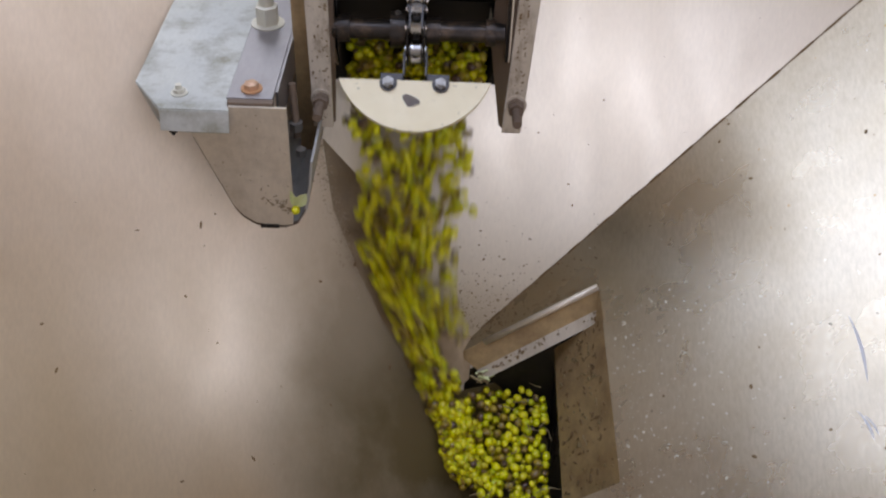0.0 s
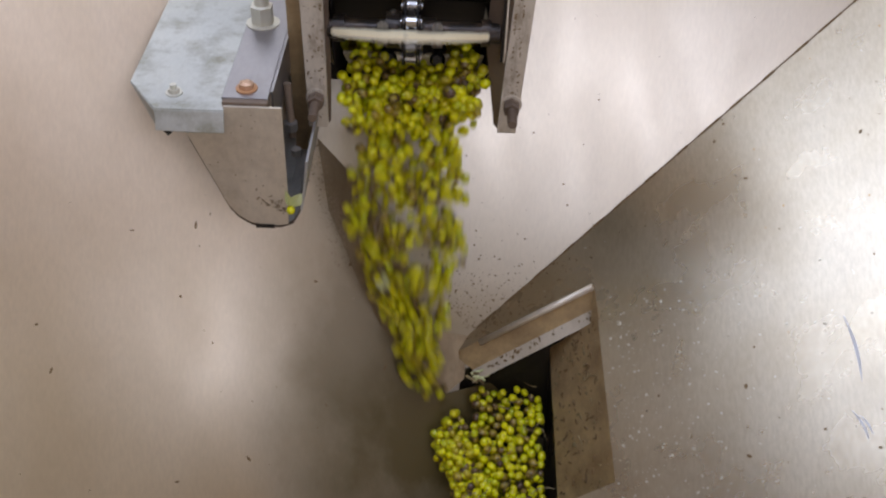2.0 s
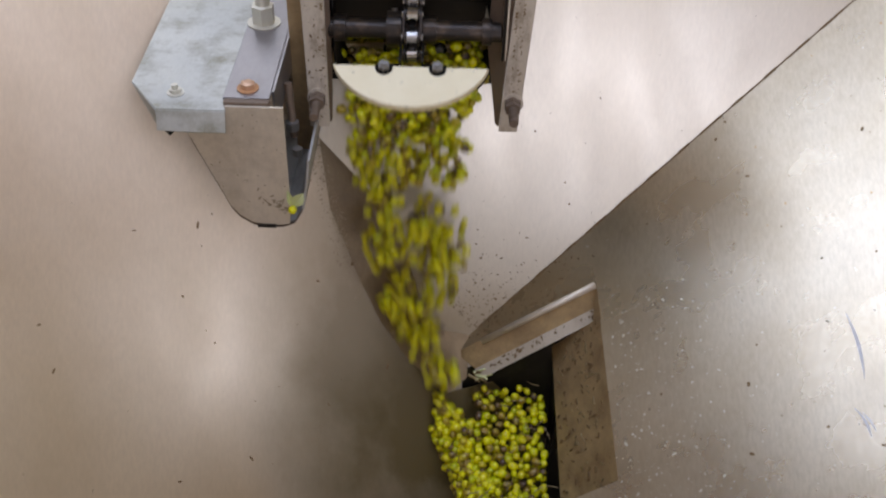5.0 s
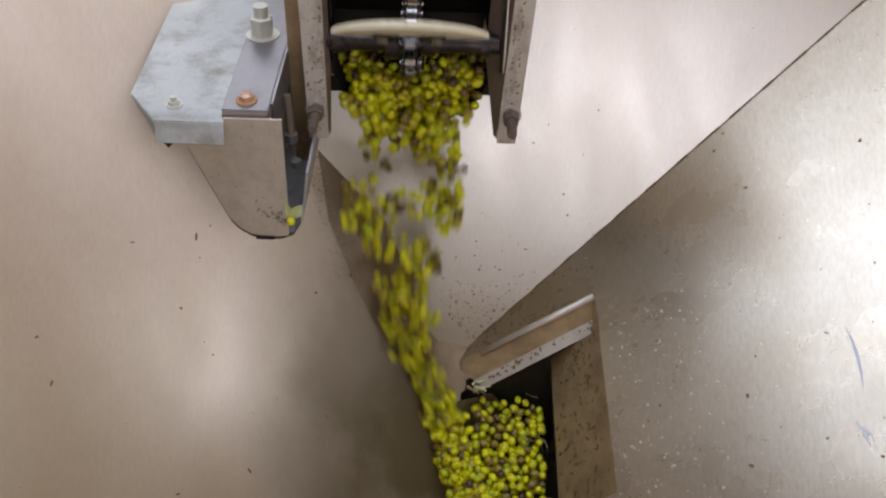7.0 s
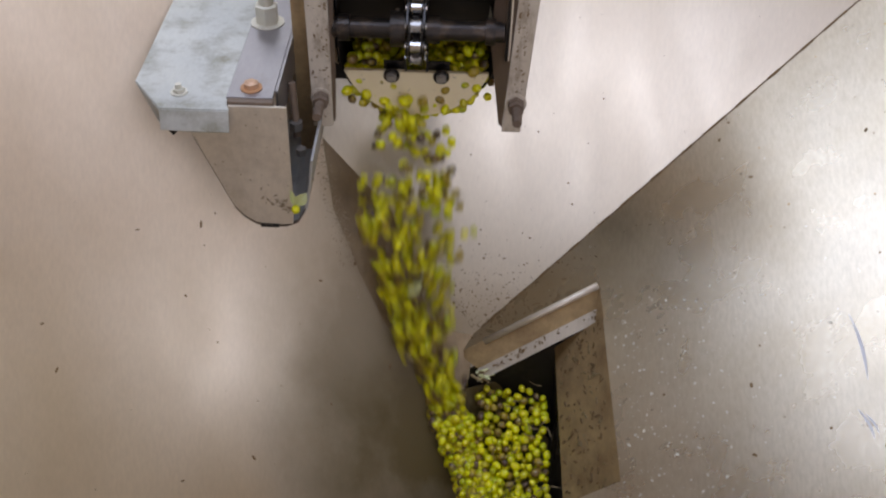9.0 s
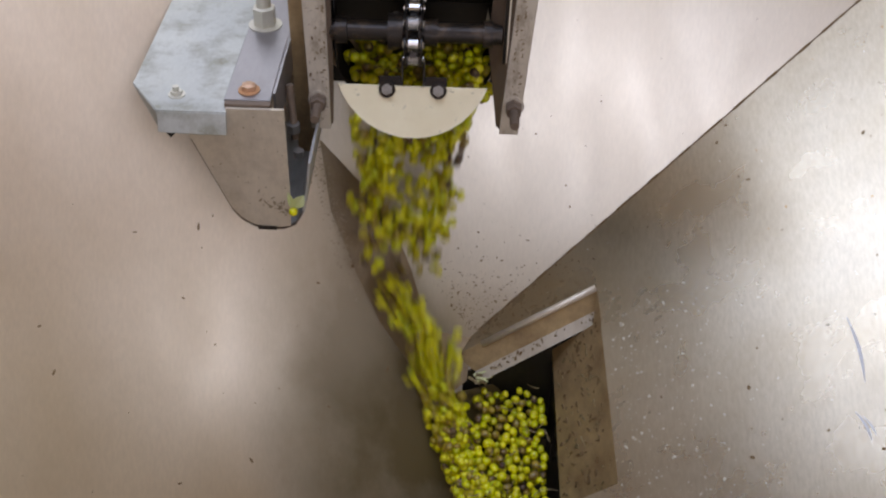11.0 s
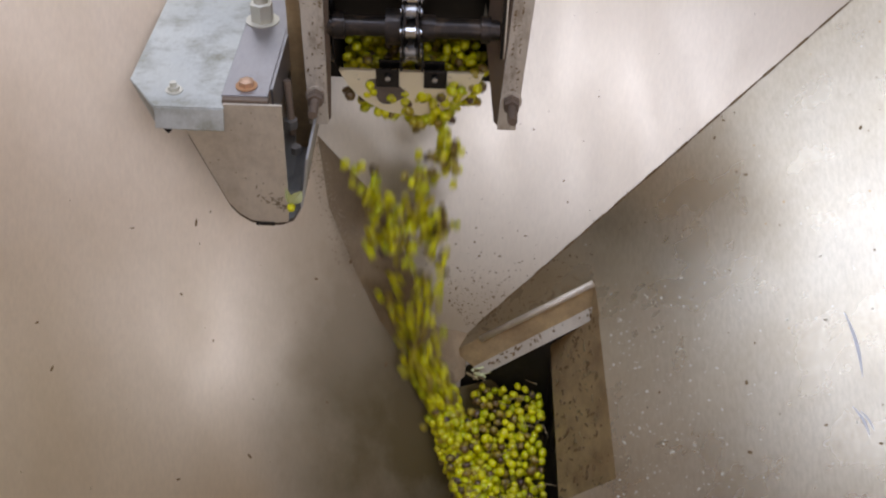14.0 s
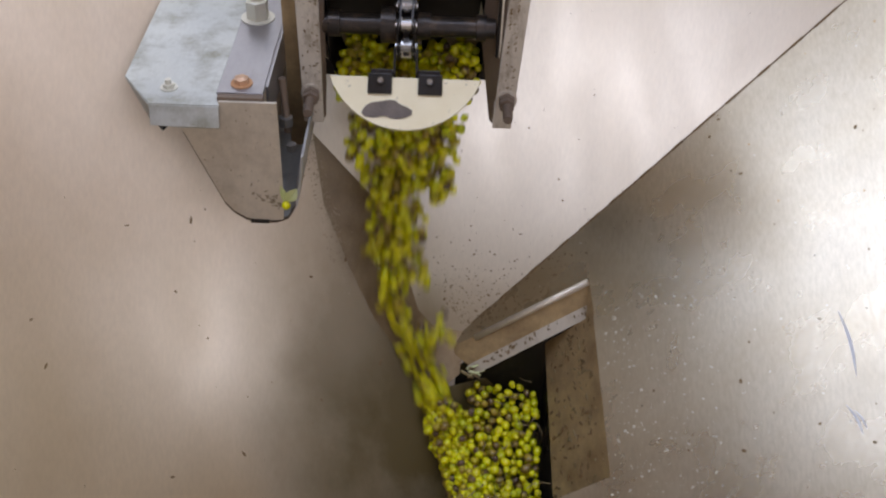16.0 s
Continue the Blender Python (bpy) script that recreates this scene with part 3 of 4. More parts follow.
# ---- the neighbouring covered trough ----
def side_trough():
    t = thing("covered_trough", "galvanised lid and stained steel end of a second trough conveyor", "conveyor")
    back = 1.75
    prof = [(-0.325, 1.536), (-0.308, 1.50), (-0.268, 1.392), (-0.258, 1.378), (-0.243, 1.367), (-0.225, 1.363), (-0.205, 1.364), (-0.190, 1.371), (-0.180, 1.390), (-0.173, 1.43), (-0.169, 1.465)]
    part("body", gutter(bmesh.new(), prof, 1.036, back, 0.003), TROUGH, t, "U-shaped steel trough body")
    # Added plate: its brown colour stands for the dimness inside the trough.
    part("dim_filler", box(box(bmesh.new(), (-0.207, 1.20, 1.425), (-0.158, 1.203, 1.72)), (-0.207, 1.20, 1.37), (-0.182, 1.203, 1.425)), LIP, t, "added brown plate standing for the trough's dim inside")
    # Brown strip colours in the dark gap between end plate and body.
    part("gap_strip", gutter(bmesh.new(), prof[1:9], 1.0300, 1.0365, 0.0010), RUST, t, "brown strip standing for the dark gap round the end plate")
    pl = [(-0.318, 1.522), (-0.306, 1.493), (-0.270, 1.397), (-0.259, 1.381), (-0.244, 1.370), (-0.226, 1.3665), (-0.206, 1.367), (-0.196, 1.369), (-0.1935, 1.40), (-0.1925, 1.5445), (-0.262, 1.5445), (-0.262, 1.535), (-0.318, 1.535)]
    bm = slab(bmesh.new(), [(x, 1.030, z) for x, z in pl], (0, 0.004, 0))
    part("end_plate", bm, LIP_CLEAN, t, "stained flat steel end plate")
    top = [(-0.343, 1.026), (-0.261, 1.026), (-0.261, back), (-0.392, back), (-0.386, 1.086)]
    lid = part("lid", slab(bmesh.new(), [(x, y, 1.539) for x, y in top], (0, 0, 0.003)), GALV, t, "pale galvanised sheet lid with a folded front edge")
    part("front_fold", slab(bmesh.new(), [(-0.343, 1.0245, 1.5405), (-0.261, 1.0245, 1.5405), (-0.261, 1.0165, 1.516), (-0.300, 1.0175, 1.5145), (-0.343, 1.0170, 1.517)], (0, 0.0025, 0)), GALV, lid)
    part("side_fold", slab(bmesh.new(), [(-0.3865, 1.0855, 1.5405), (-0.3435, 1.0245, 1.5405), (-0.343, 1.0245, 1.516), (-0.345, 1.07, 1.503)], (0.002, 0.0015, 0)), GALV, lid)
    part("edge_fold", slab(bmesh.new(), [(-0.387, 1.086, 1.5405), (-0.393, back, 1.5405), (-0.370, back, 1.505), (-0.352, 1.09, 1.505)], (0.002, 0, 0)), GALV, lid)
    # Black wedge and strip stand for shaded gaps at lid and plate.
    part("shadow_gap", slab(bmesh.new(), [(-0.346, 1.031, 1.517), (-0.317, 1.031, 1.517), (-0.333, 1.031, 1.500)], (0, 0.02, 0)), DARK, t)
    part("slot_shade", box(bmesh.new(), (-0.238, 1.0275, 1.3635), (-0.214, 1.0295, 1.3680)), DARK, t)
    bm = box(bmesh.new(), (-0.266, 1.044, 1.5455), (-0.210, back, 1.549), 0.001)
    bar = part("flat_bar", bm, STRIP, t, "grey flat bar")
    part("bar_end", box(bmesh.new(), (-0.264, 1.0345, 1.538), (-0.209, 1.0438, 1.5485), 0.0015), RUST, bar)
    part("side_flange", box(bmesh.new(), (-0.2095, 1.06, 1.50), (-0.2065, back, 1.549)), STRIP, t)
    bolt(t, (-0.239, 1.066, 1.549), (0, 0, 1), 0.008, 0.0, 0.0092, ROSE, RUSTY_WASHER)
    bolt(t, (-0.245, 1.234, 1.549), (0, 0, 1), 0.026, 0.0, 0.0155, CREAM_ZINC)
    b = rod(bmesh.new(), (-0.245, 1.234, 1.56), (-0.245, 1.234, 1.592), 0.0098, 18)
    part("stud", b, CREAM_ZINC, t)
    bolt(t, (-0.327, 1.062, 1.542), (0, 0, 1), 0.006, 0.006, 0.0072, CREAM_ZINC)
    bm = rod(bmesh.new(), (-0.201, 1.13, 1.520), (-0.197, 1.12, 1.445), 0.005, 12)
    rd = part("rod", bm, RUST, t)
    bm = rod(bmesh.new(), (-0.198, 1.12, 1.468), (-0.198, 1.12, 1.456), 0.009, 6)
    rod(bm, (-0.188, 1.085, 1.45), (-0.188, 1.085, 1.44), 0.007, 6)
    part("nut", bm, ZINC, rd)
    return t


ROSE = steel("rusted_bolt_head", (0.64, 0.30, 0.15), (0.72, 0.42, 0.26), (0.45, 0.18, 0.08), (0.4, 0.6), 0.3)
CREAM_ZINC = steel("yellowed_zinc", (0.66, 0.60, 0.47), (0.74, 0.69, 0.57), (0.40, 0.31, 0.18), (0.35, 0.5), 0.5)
side_trough()


# ---- grapes ----
def berry(bm, at, r, rg, seg=7):
    m = Matrix.Translation(at) @ Euler((rg.uniform(0, 6), rg.uniform(0, 6), 0)).to_matrix().to_4x4() @ Matrix.Diagonal((r, r, r * rg.uniform(1.05, 1.3), 1))
    bmesh.ops.create_uvsphere(bm, u_segments=seg, v_segments=5, radius=1, matrix=m)


def berry_mesh(name, spots, rg, rmin=0.0054, rmax=0.0076):
    bm = bmesh.new()
    for p in spots:
        berry(bm, p, rg.uniform(rmin, rmax), rg)
    me = bpy.data.meshes.new(name)
    bm.to_mesh(me)
    bm.free()
    me.materials.append(GRAPE)
    for p in me.polygons:
        p.use_smooth = True
    return me


rng = random.Random(11)
BUNCHES = []
for i in range(14):
    spots = []
    while len(spots) < 9:
        p = Vector((rng.uniform(-0.022, 0.022), rng.uniform(-0.016, 0.016), rng.uniform(-0.028, 0.028)))
        if all((p - q).length > 0.0105 for q in spots):
            spots.append(p)
    BUNCHES.append(berry_mesh("grapes", spots, rng))
stream = thing("grape_stream", "ripe yellow-green wine grapes falling from the scraper conveyor", "grapes", kind="stuff")

N_PILE = Vector((0.06, -0.382, 0.922)).normalized()
PILE = Vector((0.125, 1.085, 0.938))
N_SIDE, SIDE = Vector((0.9041, 0.3218, 0.2810)), Vector((-0.0787, 1.1673, 1.1020))      # the rounded corner leads the flow towards the outlet
LIP_Y = AXIS.y + 0.045
STEP = 1.0 / 120
# some loads slide off sooner or later than their flight: seconds
LAG = {0: 0.03, 1: -0.09, 4: 0.08, 13: 0.06, 19: -0.05, 20: -0.07}


def fall(k, rg):
    """The way of one piece of flight k's load: pushed along the trough, over its end, down the corner and into the outlet."""
    delta = rg.uniform(-0.03, 0.125) if k in MISSING else 0.012 + 0.110 * rg.betavariate(1.25, 1.15)
    u = rg.uniform(-1, 1) * 0.078
    heap = 0.045 * (1 - delta / 0.16) * (1 - (u / 0.11) ** 2)
    w = rg.uniform(0.0, 1.0) * heap
    sag = ARC_R - math.sqrt(ARC_R ** 2 - u * u)
    z0 = AXIS.z - CHORD - DEEP + 0.010 + sag * 0.95 + w
    t_pass = T0 + k * PERIOD + LATE.get(k, 0.0)
    t_lip = t_pass - (delta + 0.023 + 0.010 * rg.random() - w * 0.3) / SPEED
    t_lip += LAG.get(k, 0.0) * rg.uniform(0.6, 1.4)
    x0 = AXIS.x + u
    y_lip = AXIS.y + SPEED * (t_pass - t_lip) - delta
    rows = [(0, (x0, AXIS.y + SPEED * (t_pass - 0) - delta, z0))]
    p = Vector((x0, y_lip, z0))
    v = Vector((-u * 0.55 - 0.045 + rg.gauss(0, 0.03), -SPEED - rg.uniform(0.0, 0.10), rg.uniform(-0.1, 0.05)))
    t, resting, track = t_lip, 0.0, [(t_lip, p.copy())]
    rad = rg.uniform(0.010, 0.018)
    drift = Vector((rg.uniform(-0.01, 0.02), rg.uniform(-0.16, -0.08), rg.uniform(-0.17, -0.09)))
    while t < t_lip + 1.5:
        t += STEP
        if resting:
            v = v.lerp(drift, 0.12)
            resting += STEP
        else:
            v.z -= 9.81 * STEP
        p += v * STEP
        for n, c in ((N_LEFT, CORNER), (N_BACK, CORNER), (N_SIDE, SIDE)):
            dist = (p - c).dot(n) - rad
            if dist < 0:
                p -= n * dist
                vn = v.dot(n)
                if vn < 0:
                    v -= n * vn * 1.12
                    v *= 0.985
                if p.z < 1.16:
                    v *= 0.955
        if p.z < 1.02 and p.x > 0.165 + rad:
            p.x = 0.165 + rad
            v.x = min(0, v.x)
        if not resting and (p - PILE).dot(N_PILE) < rad * rg.uniform(0.3, 1.0):
            resting = STEP
            v *= 0.45
        track.append((t, p.copy()))
    return rows, track, t_lip


def keyed_rows(rows, track, t_lip, rg):
    out = []
    spin = Vector((rg.uniform(-1, 1), rg.uniform(-1, 1), rg.uniform(-1, 1))).normalized()
    rate = rg.uniform(60, 220)
    base = Euler((rg.uniform(-0.6, 0.6), rg.uniform(-0.6, 0.6), rg.uniform(0, 6))).to_matrix().to_4x4()
    y_rate = -SPEED
    f_lip = max(0, round(t_lip * FPS))

    def at(t):
        if t <= t_lip:
            q = track[0][1]
            return Vector((q.x, q.y + y_rate * (t - t_lip), q.z)), 0.0
        i = (t - t_lip) / STEP
        a = min(int(i), len(track) - 2)
        f = min(1.0, i - a)
        return track[a][1].lerp(track[a + 1][1], f), min(t - t_lip, 0.8)

    end = round(16 * FPS)
    stops = {0, end}
    for f in range(f_lip - 8, f_lip + 22, 2):
        stops.add(f)
    for f in range(f_lip + 22, f_lip + 50, 6):
        stops.add(f)
    for f in sorted(s for s in stops if 0 <= s <= end):
        t = f / FPS
        p, age = at(t)
        out.append((t, Matrix.Translation(p) @ Matrix.Rotation(math.radians(rate) * age, 4, spin) @ base))
    return out


def leaf(bm, at, tip, wide, up):
    """A small folded leaf from its stalk to its tip."""
    at, tip, up = Vector(at), Vector(tip), Vector(up)
    d = tip - at
    side = d.cross(up).normalized() * wide
    rows = []
    for f, k, h in ((0, 0.1, 0), (0.25, 0.75, 0.1), (0.5, 1, 0.16), (0.75, 0.7, 0.12), (1, 0.05, 0)):
        c = at + d * f
        lift_ = up * (h * d.length)
        rows.append((bm.verts.new(c - side * k + lift_), bm.verts.new(c), bm.verts.new(c + side * k + lift_)))
    for p, q in zip(rows, rows[1:]):
        for i in (0, 1):
            bm.faces.new((p[i], p[i + 1], q[i + 1], q[i]))
    r = bmesh.ops.extrude_face_region(bm, geom=bm.faces[:])
    bmesh.ops.translate(bm, verts=[g for g in r["geom"] if isinstance(g, bmesh.types.BMVert)], vec=up.normalized() * 0.0006)
    return bm


LEAVES = []
for i in range(4):
    bm = leaf(bmesh.new(), (0, 0, -0.016 - 0.003 * i), (0.004, 0, 0.018), 0.007 + 0.0015 * i, (0.2, 1, 0))
    me = bpy.data.meshes.new("leaf")
    bm.to_mesh(me)
    bm.free()
    me.materials.append(LEAF)
    LEAVES.append(me)

rng = random.Random(23)
falling = []
for k in range(0, LAST + 1):
    for j in range(168):
        rows, track, t_lip = fall(k, rng)
        if t_lip > 16.4 or t_lip < -1.4:
            continue
        if j % 84 == 0:
            ob = new("leaf", LEAVES[rng.randrange(4)])
        else:
            ob = new("grapes", BUNCHES[rng.randrange(len(BUNCHES))])
        ob.parent = stream
        falling.append((ob, keyed_rows(rows, track, t_lip, rng)))

# the heap that fills the outlet
rng = random.Random(31)
spots = []
for i in range(6000):
    x, y = rng.uniform(0.0, 0.20), rng.uniform(0.78, 1.13)
    z = PILE.z - (N_PILE.x * (x - PILE.x) + N_PILE.y * (y - PILE.y)) / N_PILE.z - rng.random() * 0.022 + 0.008 * math.sin(40 * x) * math.sin(31 * y)
    q = Vector((x, y, z))
    if (q - CORNER).dot(N_LEFT) > 0.006 and 0.062 + (1.15 - y) * 0.06 < x < 0.176 + (1.10 - y) * 0.02 and all((q - s).length > 0.0112 for s in spots):
        spots.append(q)
heap = new("grape_heap", berry_mesh("grape_heap", spots, rng, 0.0052, 0.0080))
tagged(heap, "heap of yellow-green grapes filling the steel outlet", "grapes", kind="stuff")


# ---- dirt, seams and scraps ----
SPECK_DARK = plain("dried_pulp", (0.13, 0.065, 0.022), (0.26, 0.15, 0.065), 0.8, 200.0)
SPECK_PALE = plain("dried_juice", (0.56, 0.48, 0.34), (0.70, 0.62, 0.47), 0.6, 200.0)
STAIN = plain("brown_splash", (0.26, 0.17, 0.10), (0.40, 0.29, 0.19), 0.7, 120.0)
ORANGE = plain("orange_spot", (0.45, 0.20, 0.05), (0.55, 0.28, 0.08), 0.6, 200.0)
SCRATCH = plain("bright_scratch", (0.58, 0.57, 0.55), (0.66, 0.65, 0.63), 0.4, 50.0)


def frame_of(n):
    a = n.cross(Vector((0, 0, 1))).normalized()
    return a, n.cross(a)


def chip(bm, at, n, size, rg, long=1.0, thick=0.0008):
    """One flat crumb lying on a surface."""
    a, b = frame_of(n)
    ang = rg.uniform(0, 6.28)
    ca, sa = math.cos(ang), math.sin(ang)
    pts = []
    for i in range(6):
        t = 2 * math.pi * i / 6
        r = size * rg.uniform(0.6, 1.1)
        u, w = r * long * math.cos(t), r * math.sin(t)
        pts.append(Vector(at) + a * (u * ca - w * sa) + b * (u * sa + w * ca) + n * 0.0002)
    slab(bm, pts, n * thick)


def scatter(name, label, mat, n, count, spot, smin, smax, seed, long=1.0):
    rg = random.Random(seed)
    bm = bmesh.new()
    done = 0
    while done < count:
        p = spot(rg)
        if p is None:
            continue
        chip(bm, p, n, smin + (smax - smin) * rg.random() ** 3, rg, rg.uniform(1.0, long))
        done += 1
    return tagged(link_mesh(name, bm, mat), label, "dirt", kind="stuff")


def near_foot(rg):
    """On the back wall, thick towards its foot."""
    far = rg.random() < 0.25
    x = rg.gauss(0.03, 0.11 if far else 0.07)
    z = 1.035 + abs(rg.gauss(0, 0.12 if far else 0.05))
    p = Vector(on_wall(N_BACK, x, z))
    ok = (p - CORNER).dot(N_LEFT) > 0.002 and (p - CORNER).dot(N_PLATE) > 0.002 and z < 1.38
    return p if ok else None


def back_far(rg):
    p = Vector(on_wall(N_BACK, rg.uniform(0.05, 0.75), rg.uniform(1.05, 1.75)))
    return p if (p - CORNER).dot(N_PLATE) > 0.002 else None


def corner_left(rg):
    f = rg.random() ** 1.2
    x = -0.193 + 0.062 * f + rg.gauss(0, 0.008)
    z = 1.330 - 0.20 * f + rg.gauss(0, 0.016)
    p = Vector(on_wall(N_LEFT, x, z)) + N_LEFT * 0.0006
    return p if (p - CORNER).dot(N_BACK) > 0.002 else None


def left_far(rg):
    p = Vector(on_wall(N_LEFT, rg.uniform(-0.6, 0.05), rg.uniform(0.8, 1.35)))
    return p if (p - CORNER).dot(N_BACK) > 0.002 else None


def plate_near(rg):
    x, y = 0.26 + abs(rg.gauss(0, 0.09)), rg.uniform(0.70, 1.12)
    return Vector(on_plate(x, y))


def plate_all(rg):
    p = Vector(on_plate(rg.uniform(0.29, 0.75), rg.uniform(0.72, 1.5)))
    return p if (p - CORNER).dot(N_BACK) > 0.002 else None


def plate_top(rg):
    """The strip of plate above the outlet's rim."""
    x = rg.uniform(0.05, 0.24)
    p = Vector(on_plate(x, 1.175 + rg.random() ** 2 * 0.06))
    return p if (p - CORNER).dot(N_BACK) > 0.002 else None


scatter("pulp_specks", "dried brown pulp specks on the bright hopper wall", SPECK_DARK, N_BACK, 300, near_foot, 0.0003, 0.0016, 41, 2.4)
scatter("pulp_specks", "few dark specks on the bright hopper wall", SPECK_DARK, N_BACK, 36, back_far, 0.0006, 0.0024, 42)
scatter("pulp_specks", "brown dirt along the hopper's corner", STAIN, N_LEFT, 480, corner_left, 0.0004, 0.0016, 43, 2.5)
scatter("pulp_specks", "few dark specks on the beige hopper wall", SPECK_DARK, N_LEFT, 40, left_far, 0.0006, 0.0028, 44, 3.0)
scatter("juice_specks", "pale dried juice specks on the steel plate", SPECK_PALE, N_PLATE, 560, plate_near, 0.0004, 0.0023, 45, 1.6)
scatter("pulp_specks", "dark specks on the steel plate", SPECK_DARK, N_PLATE, 90, plate_all, 0.0006, 0.0030, 46, 1.8)
scatter("orange_specks", "small orange spots on the steel plate", ORANGE, N_PLATE, 14, plate_all, 0.0010, 0.0030, 47)
scatter("pulp_specks", "brown crumbs on the plate above the outlet", SPECK_DARK, N_PLATE, 150, plate_top, 0.0004, 0.0022, 48, 3.0)

# weld line where back wall and plate meet
seam = N_BACK.cross(N_PLATE).normalized()
seam = seam if seam.x > 0 else -seam
bm = bmesh.new()
lift = (N_BACK + N_PLATE).normalized() * 0.0008
for i in range(46):
    a, b = CORNER + seam * (0.02 + i * 0.021), CORNER + seam * (0.0415 + i * 0.021)
    rod(bm, a + lift, b + lift, 0.0011 + 0.0005 * math.sin(i * 2.3), 6)
tagged(link_mesh("weld_seam", bm, SPECK_DARK), "thin dark weld seam between two hopper sheets", "seam", kind="structure")


def scrape(a, b, w, sag):
    """A shallow curved scratch on the plate."""
    a, b = Vector(on_plate(*a)), Vector(on_plate(*b))
    d = (b - a).normalized()
    side = N_PLATE.cross(d)
    l, r = [], []
    for i in range(9):
        f = i / 8
        c = a.lerp(b, f) + side * sag * math.sin(f * math.pi) + N_PLATE * 0.0004
        h = w * math.sin(max(0.08, f) * math.pi * 0.92 + 0.1)
        l.append(c + side * h)
        r.append(c - side * h)
    return slab(bmesh.new(), l + r[::-1], N_PLATE * 0.0003)


for a, b, w, sag in (((0.542, 0.988), (0.552, 0.905), 0.0022, 0.004), ((0.538, 0.876), (0.551, 0.838), 0.0018, 0.003), ((0.545, 0.868), (0.556, 0.842), 0.0014, 0.002), ((0.60, 0.80), (0.61, 0.77), 0.0015, 0.001)):
    tagged(link_mesh("scratch", scrape(a, b, w, sag), SCRATCH), "bright shallow scratch on the steel plate", "scratch", kind="structure")


sprig = thing("leaf_sprig", "pale green leaf sprig caught in the trough's open end", "leaf")
part("leaf", leaf(bmesh.new(), (-0.190, 1.028, 1.400), (-0.175, 1.024, 1.424), 0.0080, (0.1, -1, 0.4)), LEAF, sprig)
part("leaf", leaf(bmesh.new(), (-0.192, 1.028, 1.400), (-0.195, 1.024, 1.428), 0.0042, (0.4, -1, 0.3)), LEAF, sprig)
bm = bmesh.new()
berry_rng = random.Random(3)
bmesh.ops.create_uvsphere(bm, u_segments=10, v_segments=8, radius=0.0058, matrix=pose(-0.190, 1.024, 1.397))
part("grape", bm, GRAPE, sprig, smooth=True)


def twig(bm, at, d, length, r, rg):
    p = Vector(at)
    d = Vector(d).normalized()
    for i in range(3):
        q = p + d * (length / 3)
        rod(bm, p, q, r * (1 - i * 0.2), 5)
        d = (d + Vector((rg.uniform(-0.3, 0.3), rg.uniform(-0.3, 0.3), rg.uniform(-0.1, 0.1)))).normalized()
        p = q


# stems and crumbs on the ledge and on the side panel
rg = random.Random(61)
lo_k, lo_l = Vector((0.248, 1.1536, 1.1245)), Vector((0.0629, 1.1427, 0.9871))
bm = bmesh.new()
for i in range(44):
    p = lo_l.lerp(lo_k, rg.random() ** 1.3) + Vector((0, -0.006, -0.004)) + Vector((0, rg.uniform(-0.006, 0.004), rg.uniform(-0.003, 0.004)))
    chip(bm, p, Vector((0, -0.7, 0.7)), rg.uniform(0.0006, 0.0028), rg, 1.8, 0.0015)
tagged(link_mesh("ledge_crumbs", bm, SPECK_DARK), "brown grape crumbs on the outlet's ledge", "dirt", kind="stuff")
c0, c1, c2, c3 = Vector(RIM[1]), Vector(RIM[2]), Vector((0.203, 0.80, 0.832)), Vector((0.1859, 1.1639, 1.0215))
n_panel = (c1 - c0).cross(c3 - c0).normalized()
n_panel = n_panel if n_panel.z > 0 else -n_panel
bm, bm2 = bmesh.new(), bmesh.new()
for i in range(230):
    u, w = rg.uniform(0.08, 0.98), rg.uniform(0.05, 0.95)
    p = c0.lerp(c1, u).lerp(c3.lerp(c2, u), w) + n_panel * 0.0012
    chip(bm if rg.random() < 0.75 else bm2, p, n_panel, rg.uniform(0.0006, 0.0028), rg, 2.5, 0.0012)
for i in range(16):
    u, w = rg.uniform(0.15, 0.95), rg.uniform(0.1, 0.9)
    p = c0.lerp(c1, u).lerp(c3.lerp(c2, u), w) + n_panel * 0.002
    a, b = frame_of(n_panel)
    ang = rg.uniform(0, 6.28)
    twig(bm2 if rg.random() < 0.6 else bm, p, a * math.cos(ang) + b * math.sin(ang), rg.uniform(0.008, 0.024), 0.0009, rg)
tagged(link_mesh("panel_crumbs", bm, SPECK_DARK), "brown crumbs stuck to the outlet's side panel", "dirt", kind="stuff")
tagged(link_mesh("panel_stems", bm2, STEM), "straw-coloured stem bits on the outlet's side panel", "dirt", kind="stuff")
bm = bmesh.new()
for i in range(34):
    x, y = rg.uniform(0.07, 0.18), rg.uniform(0.86, 1.14)
    z = PILE.z - (N_PILE.x * (x - PILE.x) + N_PILE.y * (y - PILE.y)) / N_PILE.z + 0.006
    twig(bm, (x, y, z), (rg.uniform(-1, 1), rg.uniform(-1, 1), rg.uniform(-0.3, 0.3)), rg.uniform(0.012, 0.030), 0.0011, rg)
tagged(link_mesh("heap_stems", bm, STEM), "brown grape stems lying on the heap of grapes", "stems", kind="stuff")
rg = random.Random(83)
bm = bmesh.new()
for i in range(34):
    f = abs(rg.gauss(0, 0.5))
    chip(bm, (-0.198 - f * 0.030 + rg.gauss(0, 0.002), 1.0297, 1.392 + f * 0.022 + rg.gauss(0, 0.006)), Vector((0, -1, 0)), rg.uniform(0.0004, 0.0015), rg, 3.0, 0.0003)
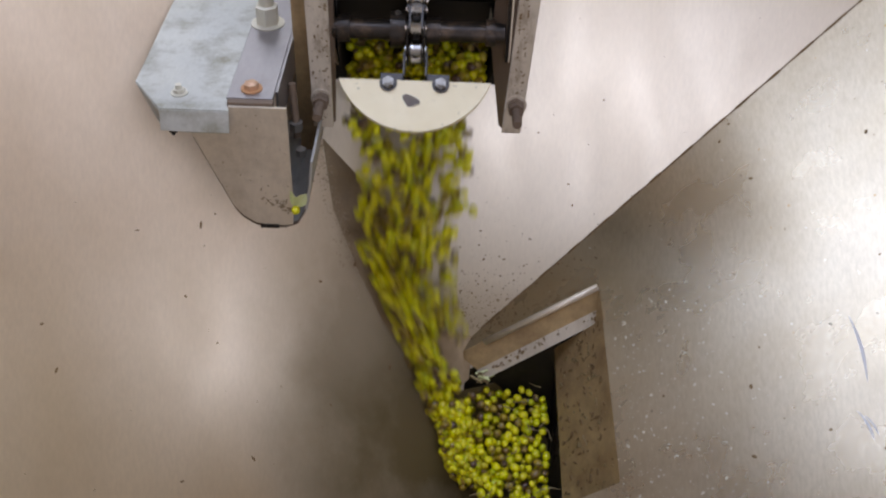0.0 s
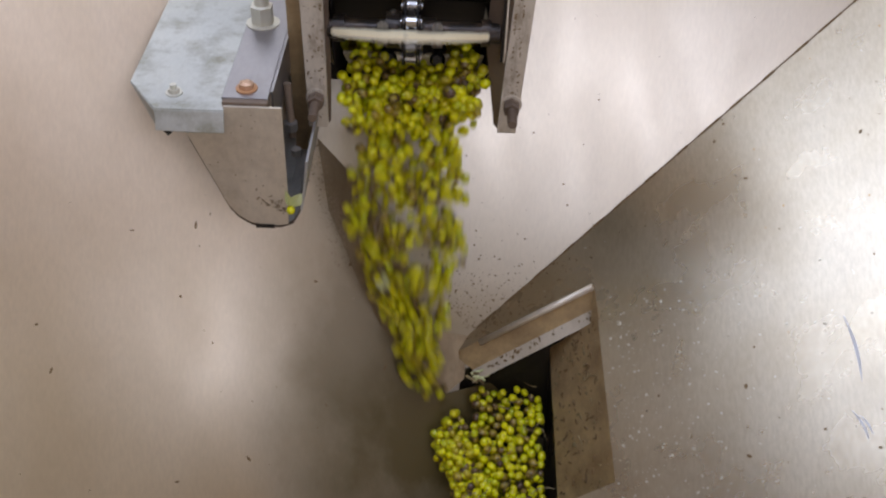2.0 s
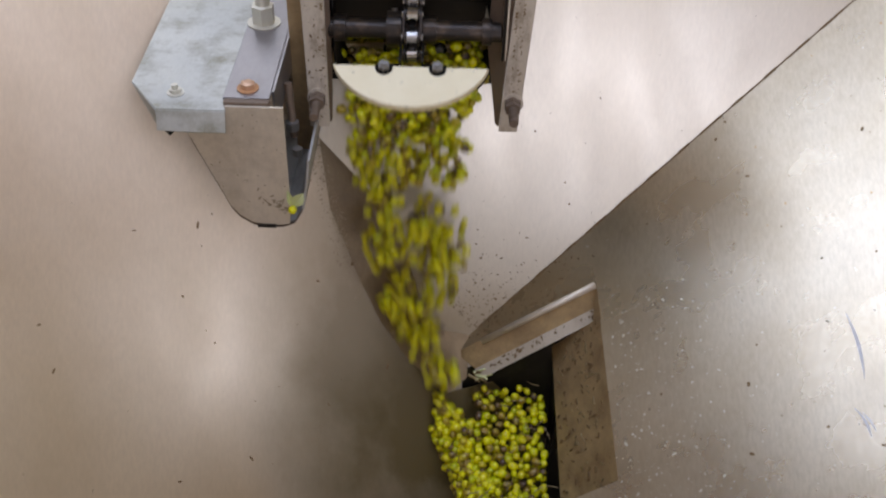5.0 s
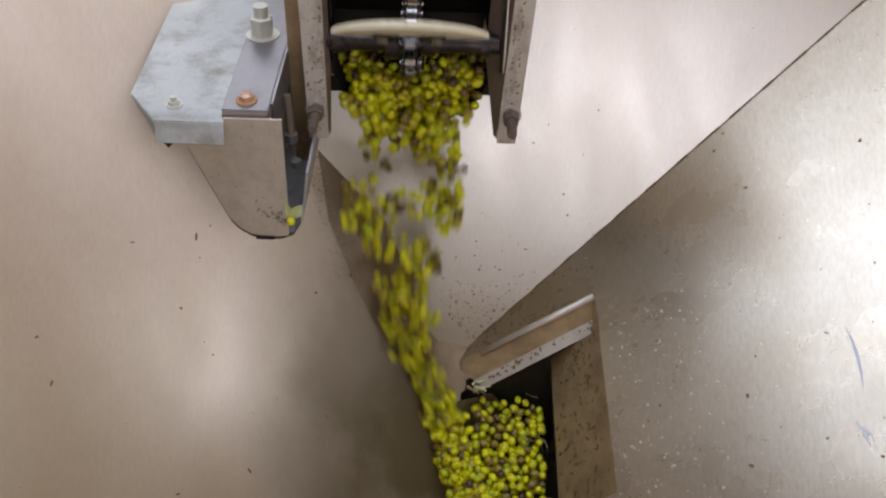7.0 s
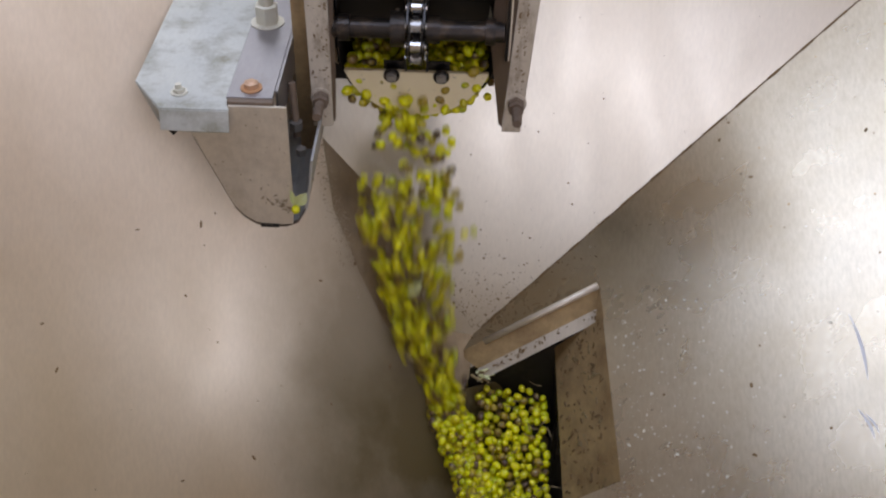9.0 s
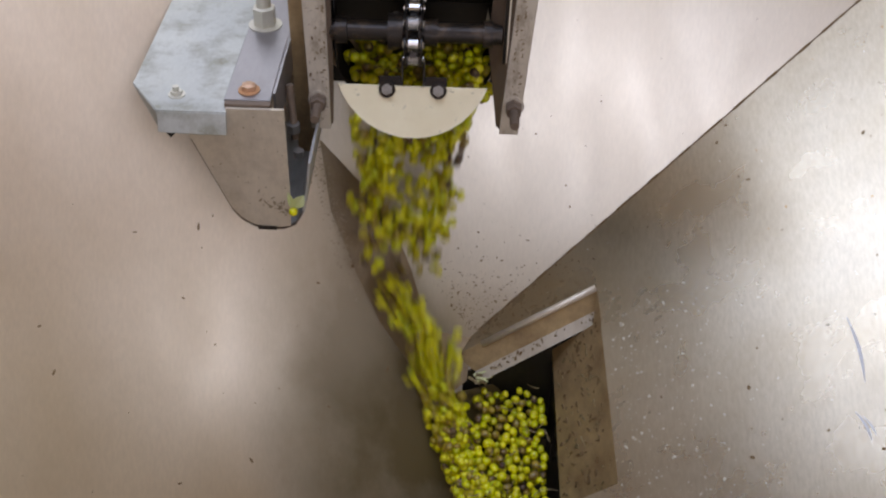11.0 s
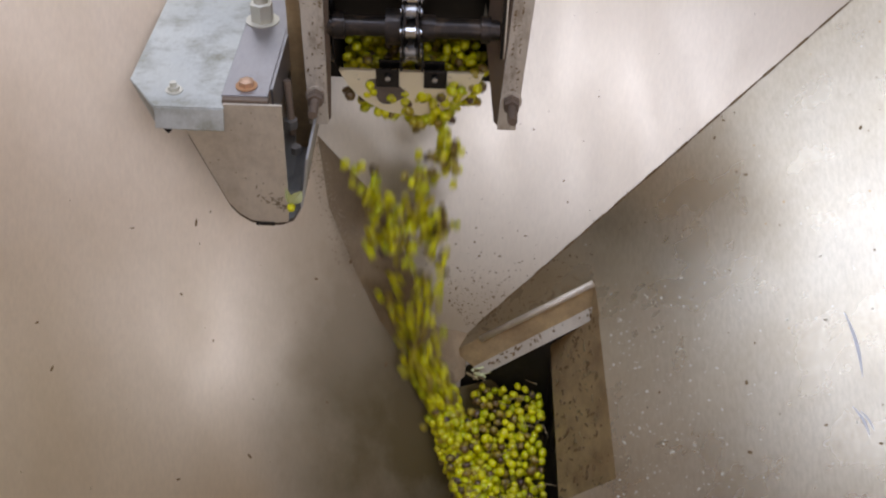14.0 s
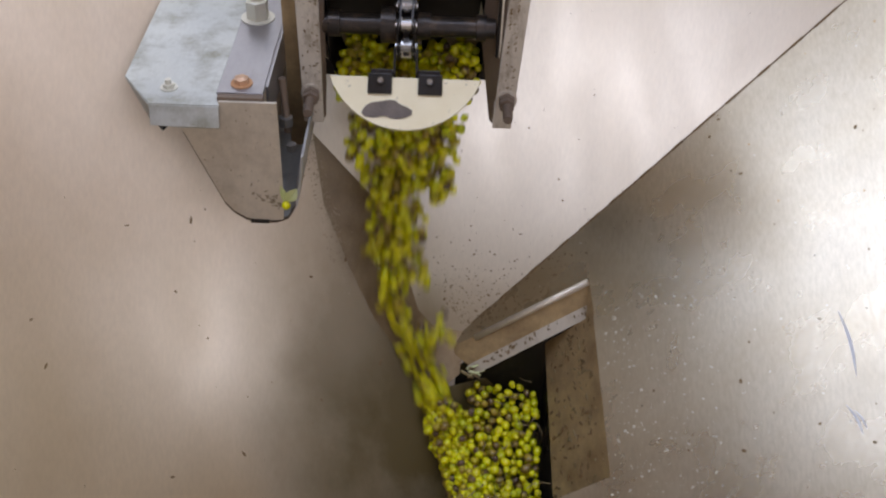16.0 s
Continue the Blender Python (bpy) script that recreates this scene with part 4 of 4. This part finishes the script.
for i in range(26):
    chip(bm, (rg.uniform(-0.30, -0.197), 1.0297, rg.uniform(1.40, 1.535)), Vector((0, -1, 0)), rg.uniform(0.0003, 0.0010), rg, 2.0, 0.0003)
tagged(link_mesh("plate_stains", bm, STAIN), "brown dried splashes on the trough's end plate", "dirt", kind="stuff")
rg = random.Random(77)
for x0, x1 in ((-0.178, -0.154), (0.084, 0.0975)):
    bm = bmesh.new()
    for i in range(60):
        ex = rg.random() < 0.5
        x = (x0 + 0.002 if rg.random() < 0.5 else x1 - 0.002) if ex else rg.uniform(x0 + 0.003, x1 - 0.003)
        chip(bm, (x, 1.1498, rg.uniform(1.446, 1.66)), Vector((0, -1, 0)), rg.uniform(0.0003, 0.0015), rg, 2.4, 0.0004)
    part("rust_wear", bm, SPECK_DARK, conveyor, "dark rust spots on a bracket")
bits = thing("stalk_bits", "pale dry stalk bits caught at the end of the outlet's ledge", "stalk")
for i in range(6):
    at = lo_l + Vector((rg.uniform(-0.012, 0.012), rg.uniform(-0.022, -0.010), rg.uniform(-0.006, 0.010)))
    bm = bmesh.new()
    twig(bm, at, (rg.uniform(0.2, 1), rg.uniform(-0.6, 0.3), rg.uniform(-0.2, 0.8)), rg.uniform(0.014, 0.028), rg.uniform(0.0016, 0.0034), rg)
    part("stalk", bm, LEAF if i % 2 else STEM, bits)
rest = thing("fallen_leaf", "pale dry leaf lying at the outlet's side panel", "leaf")
part("blade", leaf(bmesh.new(), (0.215, 0.905, 0.945), (0.255, 0.900, 0.985), 0.008, n_panel), LEAF, rest)


# ---- movement ----
def motions():
    for ob, rows in falling:
        walk(ob, rows)
    end = round(16 * FPS)

    def along(ob, t_pass, out):
        f0 = round(t_pass * FPS)
        stops = {0, end} | {f for f in range(f0 - 12, f0 + 30, 1 if out else 2) if 0 <= f <= end}
        walk(ob, [(f / FPS, on_chain(SPEED * (f / FPS - t_pass), out)) for f in sorted(stops)])

    for ob, k in flights:
        along(ob, T0 + k * PERIOD + LATE.get(k, 0.0), CHORD - RS)
    for ob, i in links:
        along(ob, T0 + i * PERIOD / 5, 0.0)
    walk(shaft, [(i * 4 / FPS, pose(*AXIS, -math.degrees(SPEED / RS * i * 4 / FPS))) for i in range(121)])


motions()
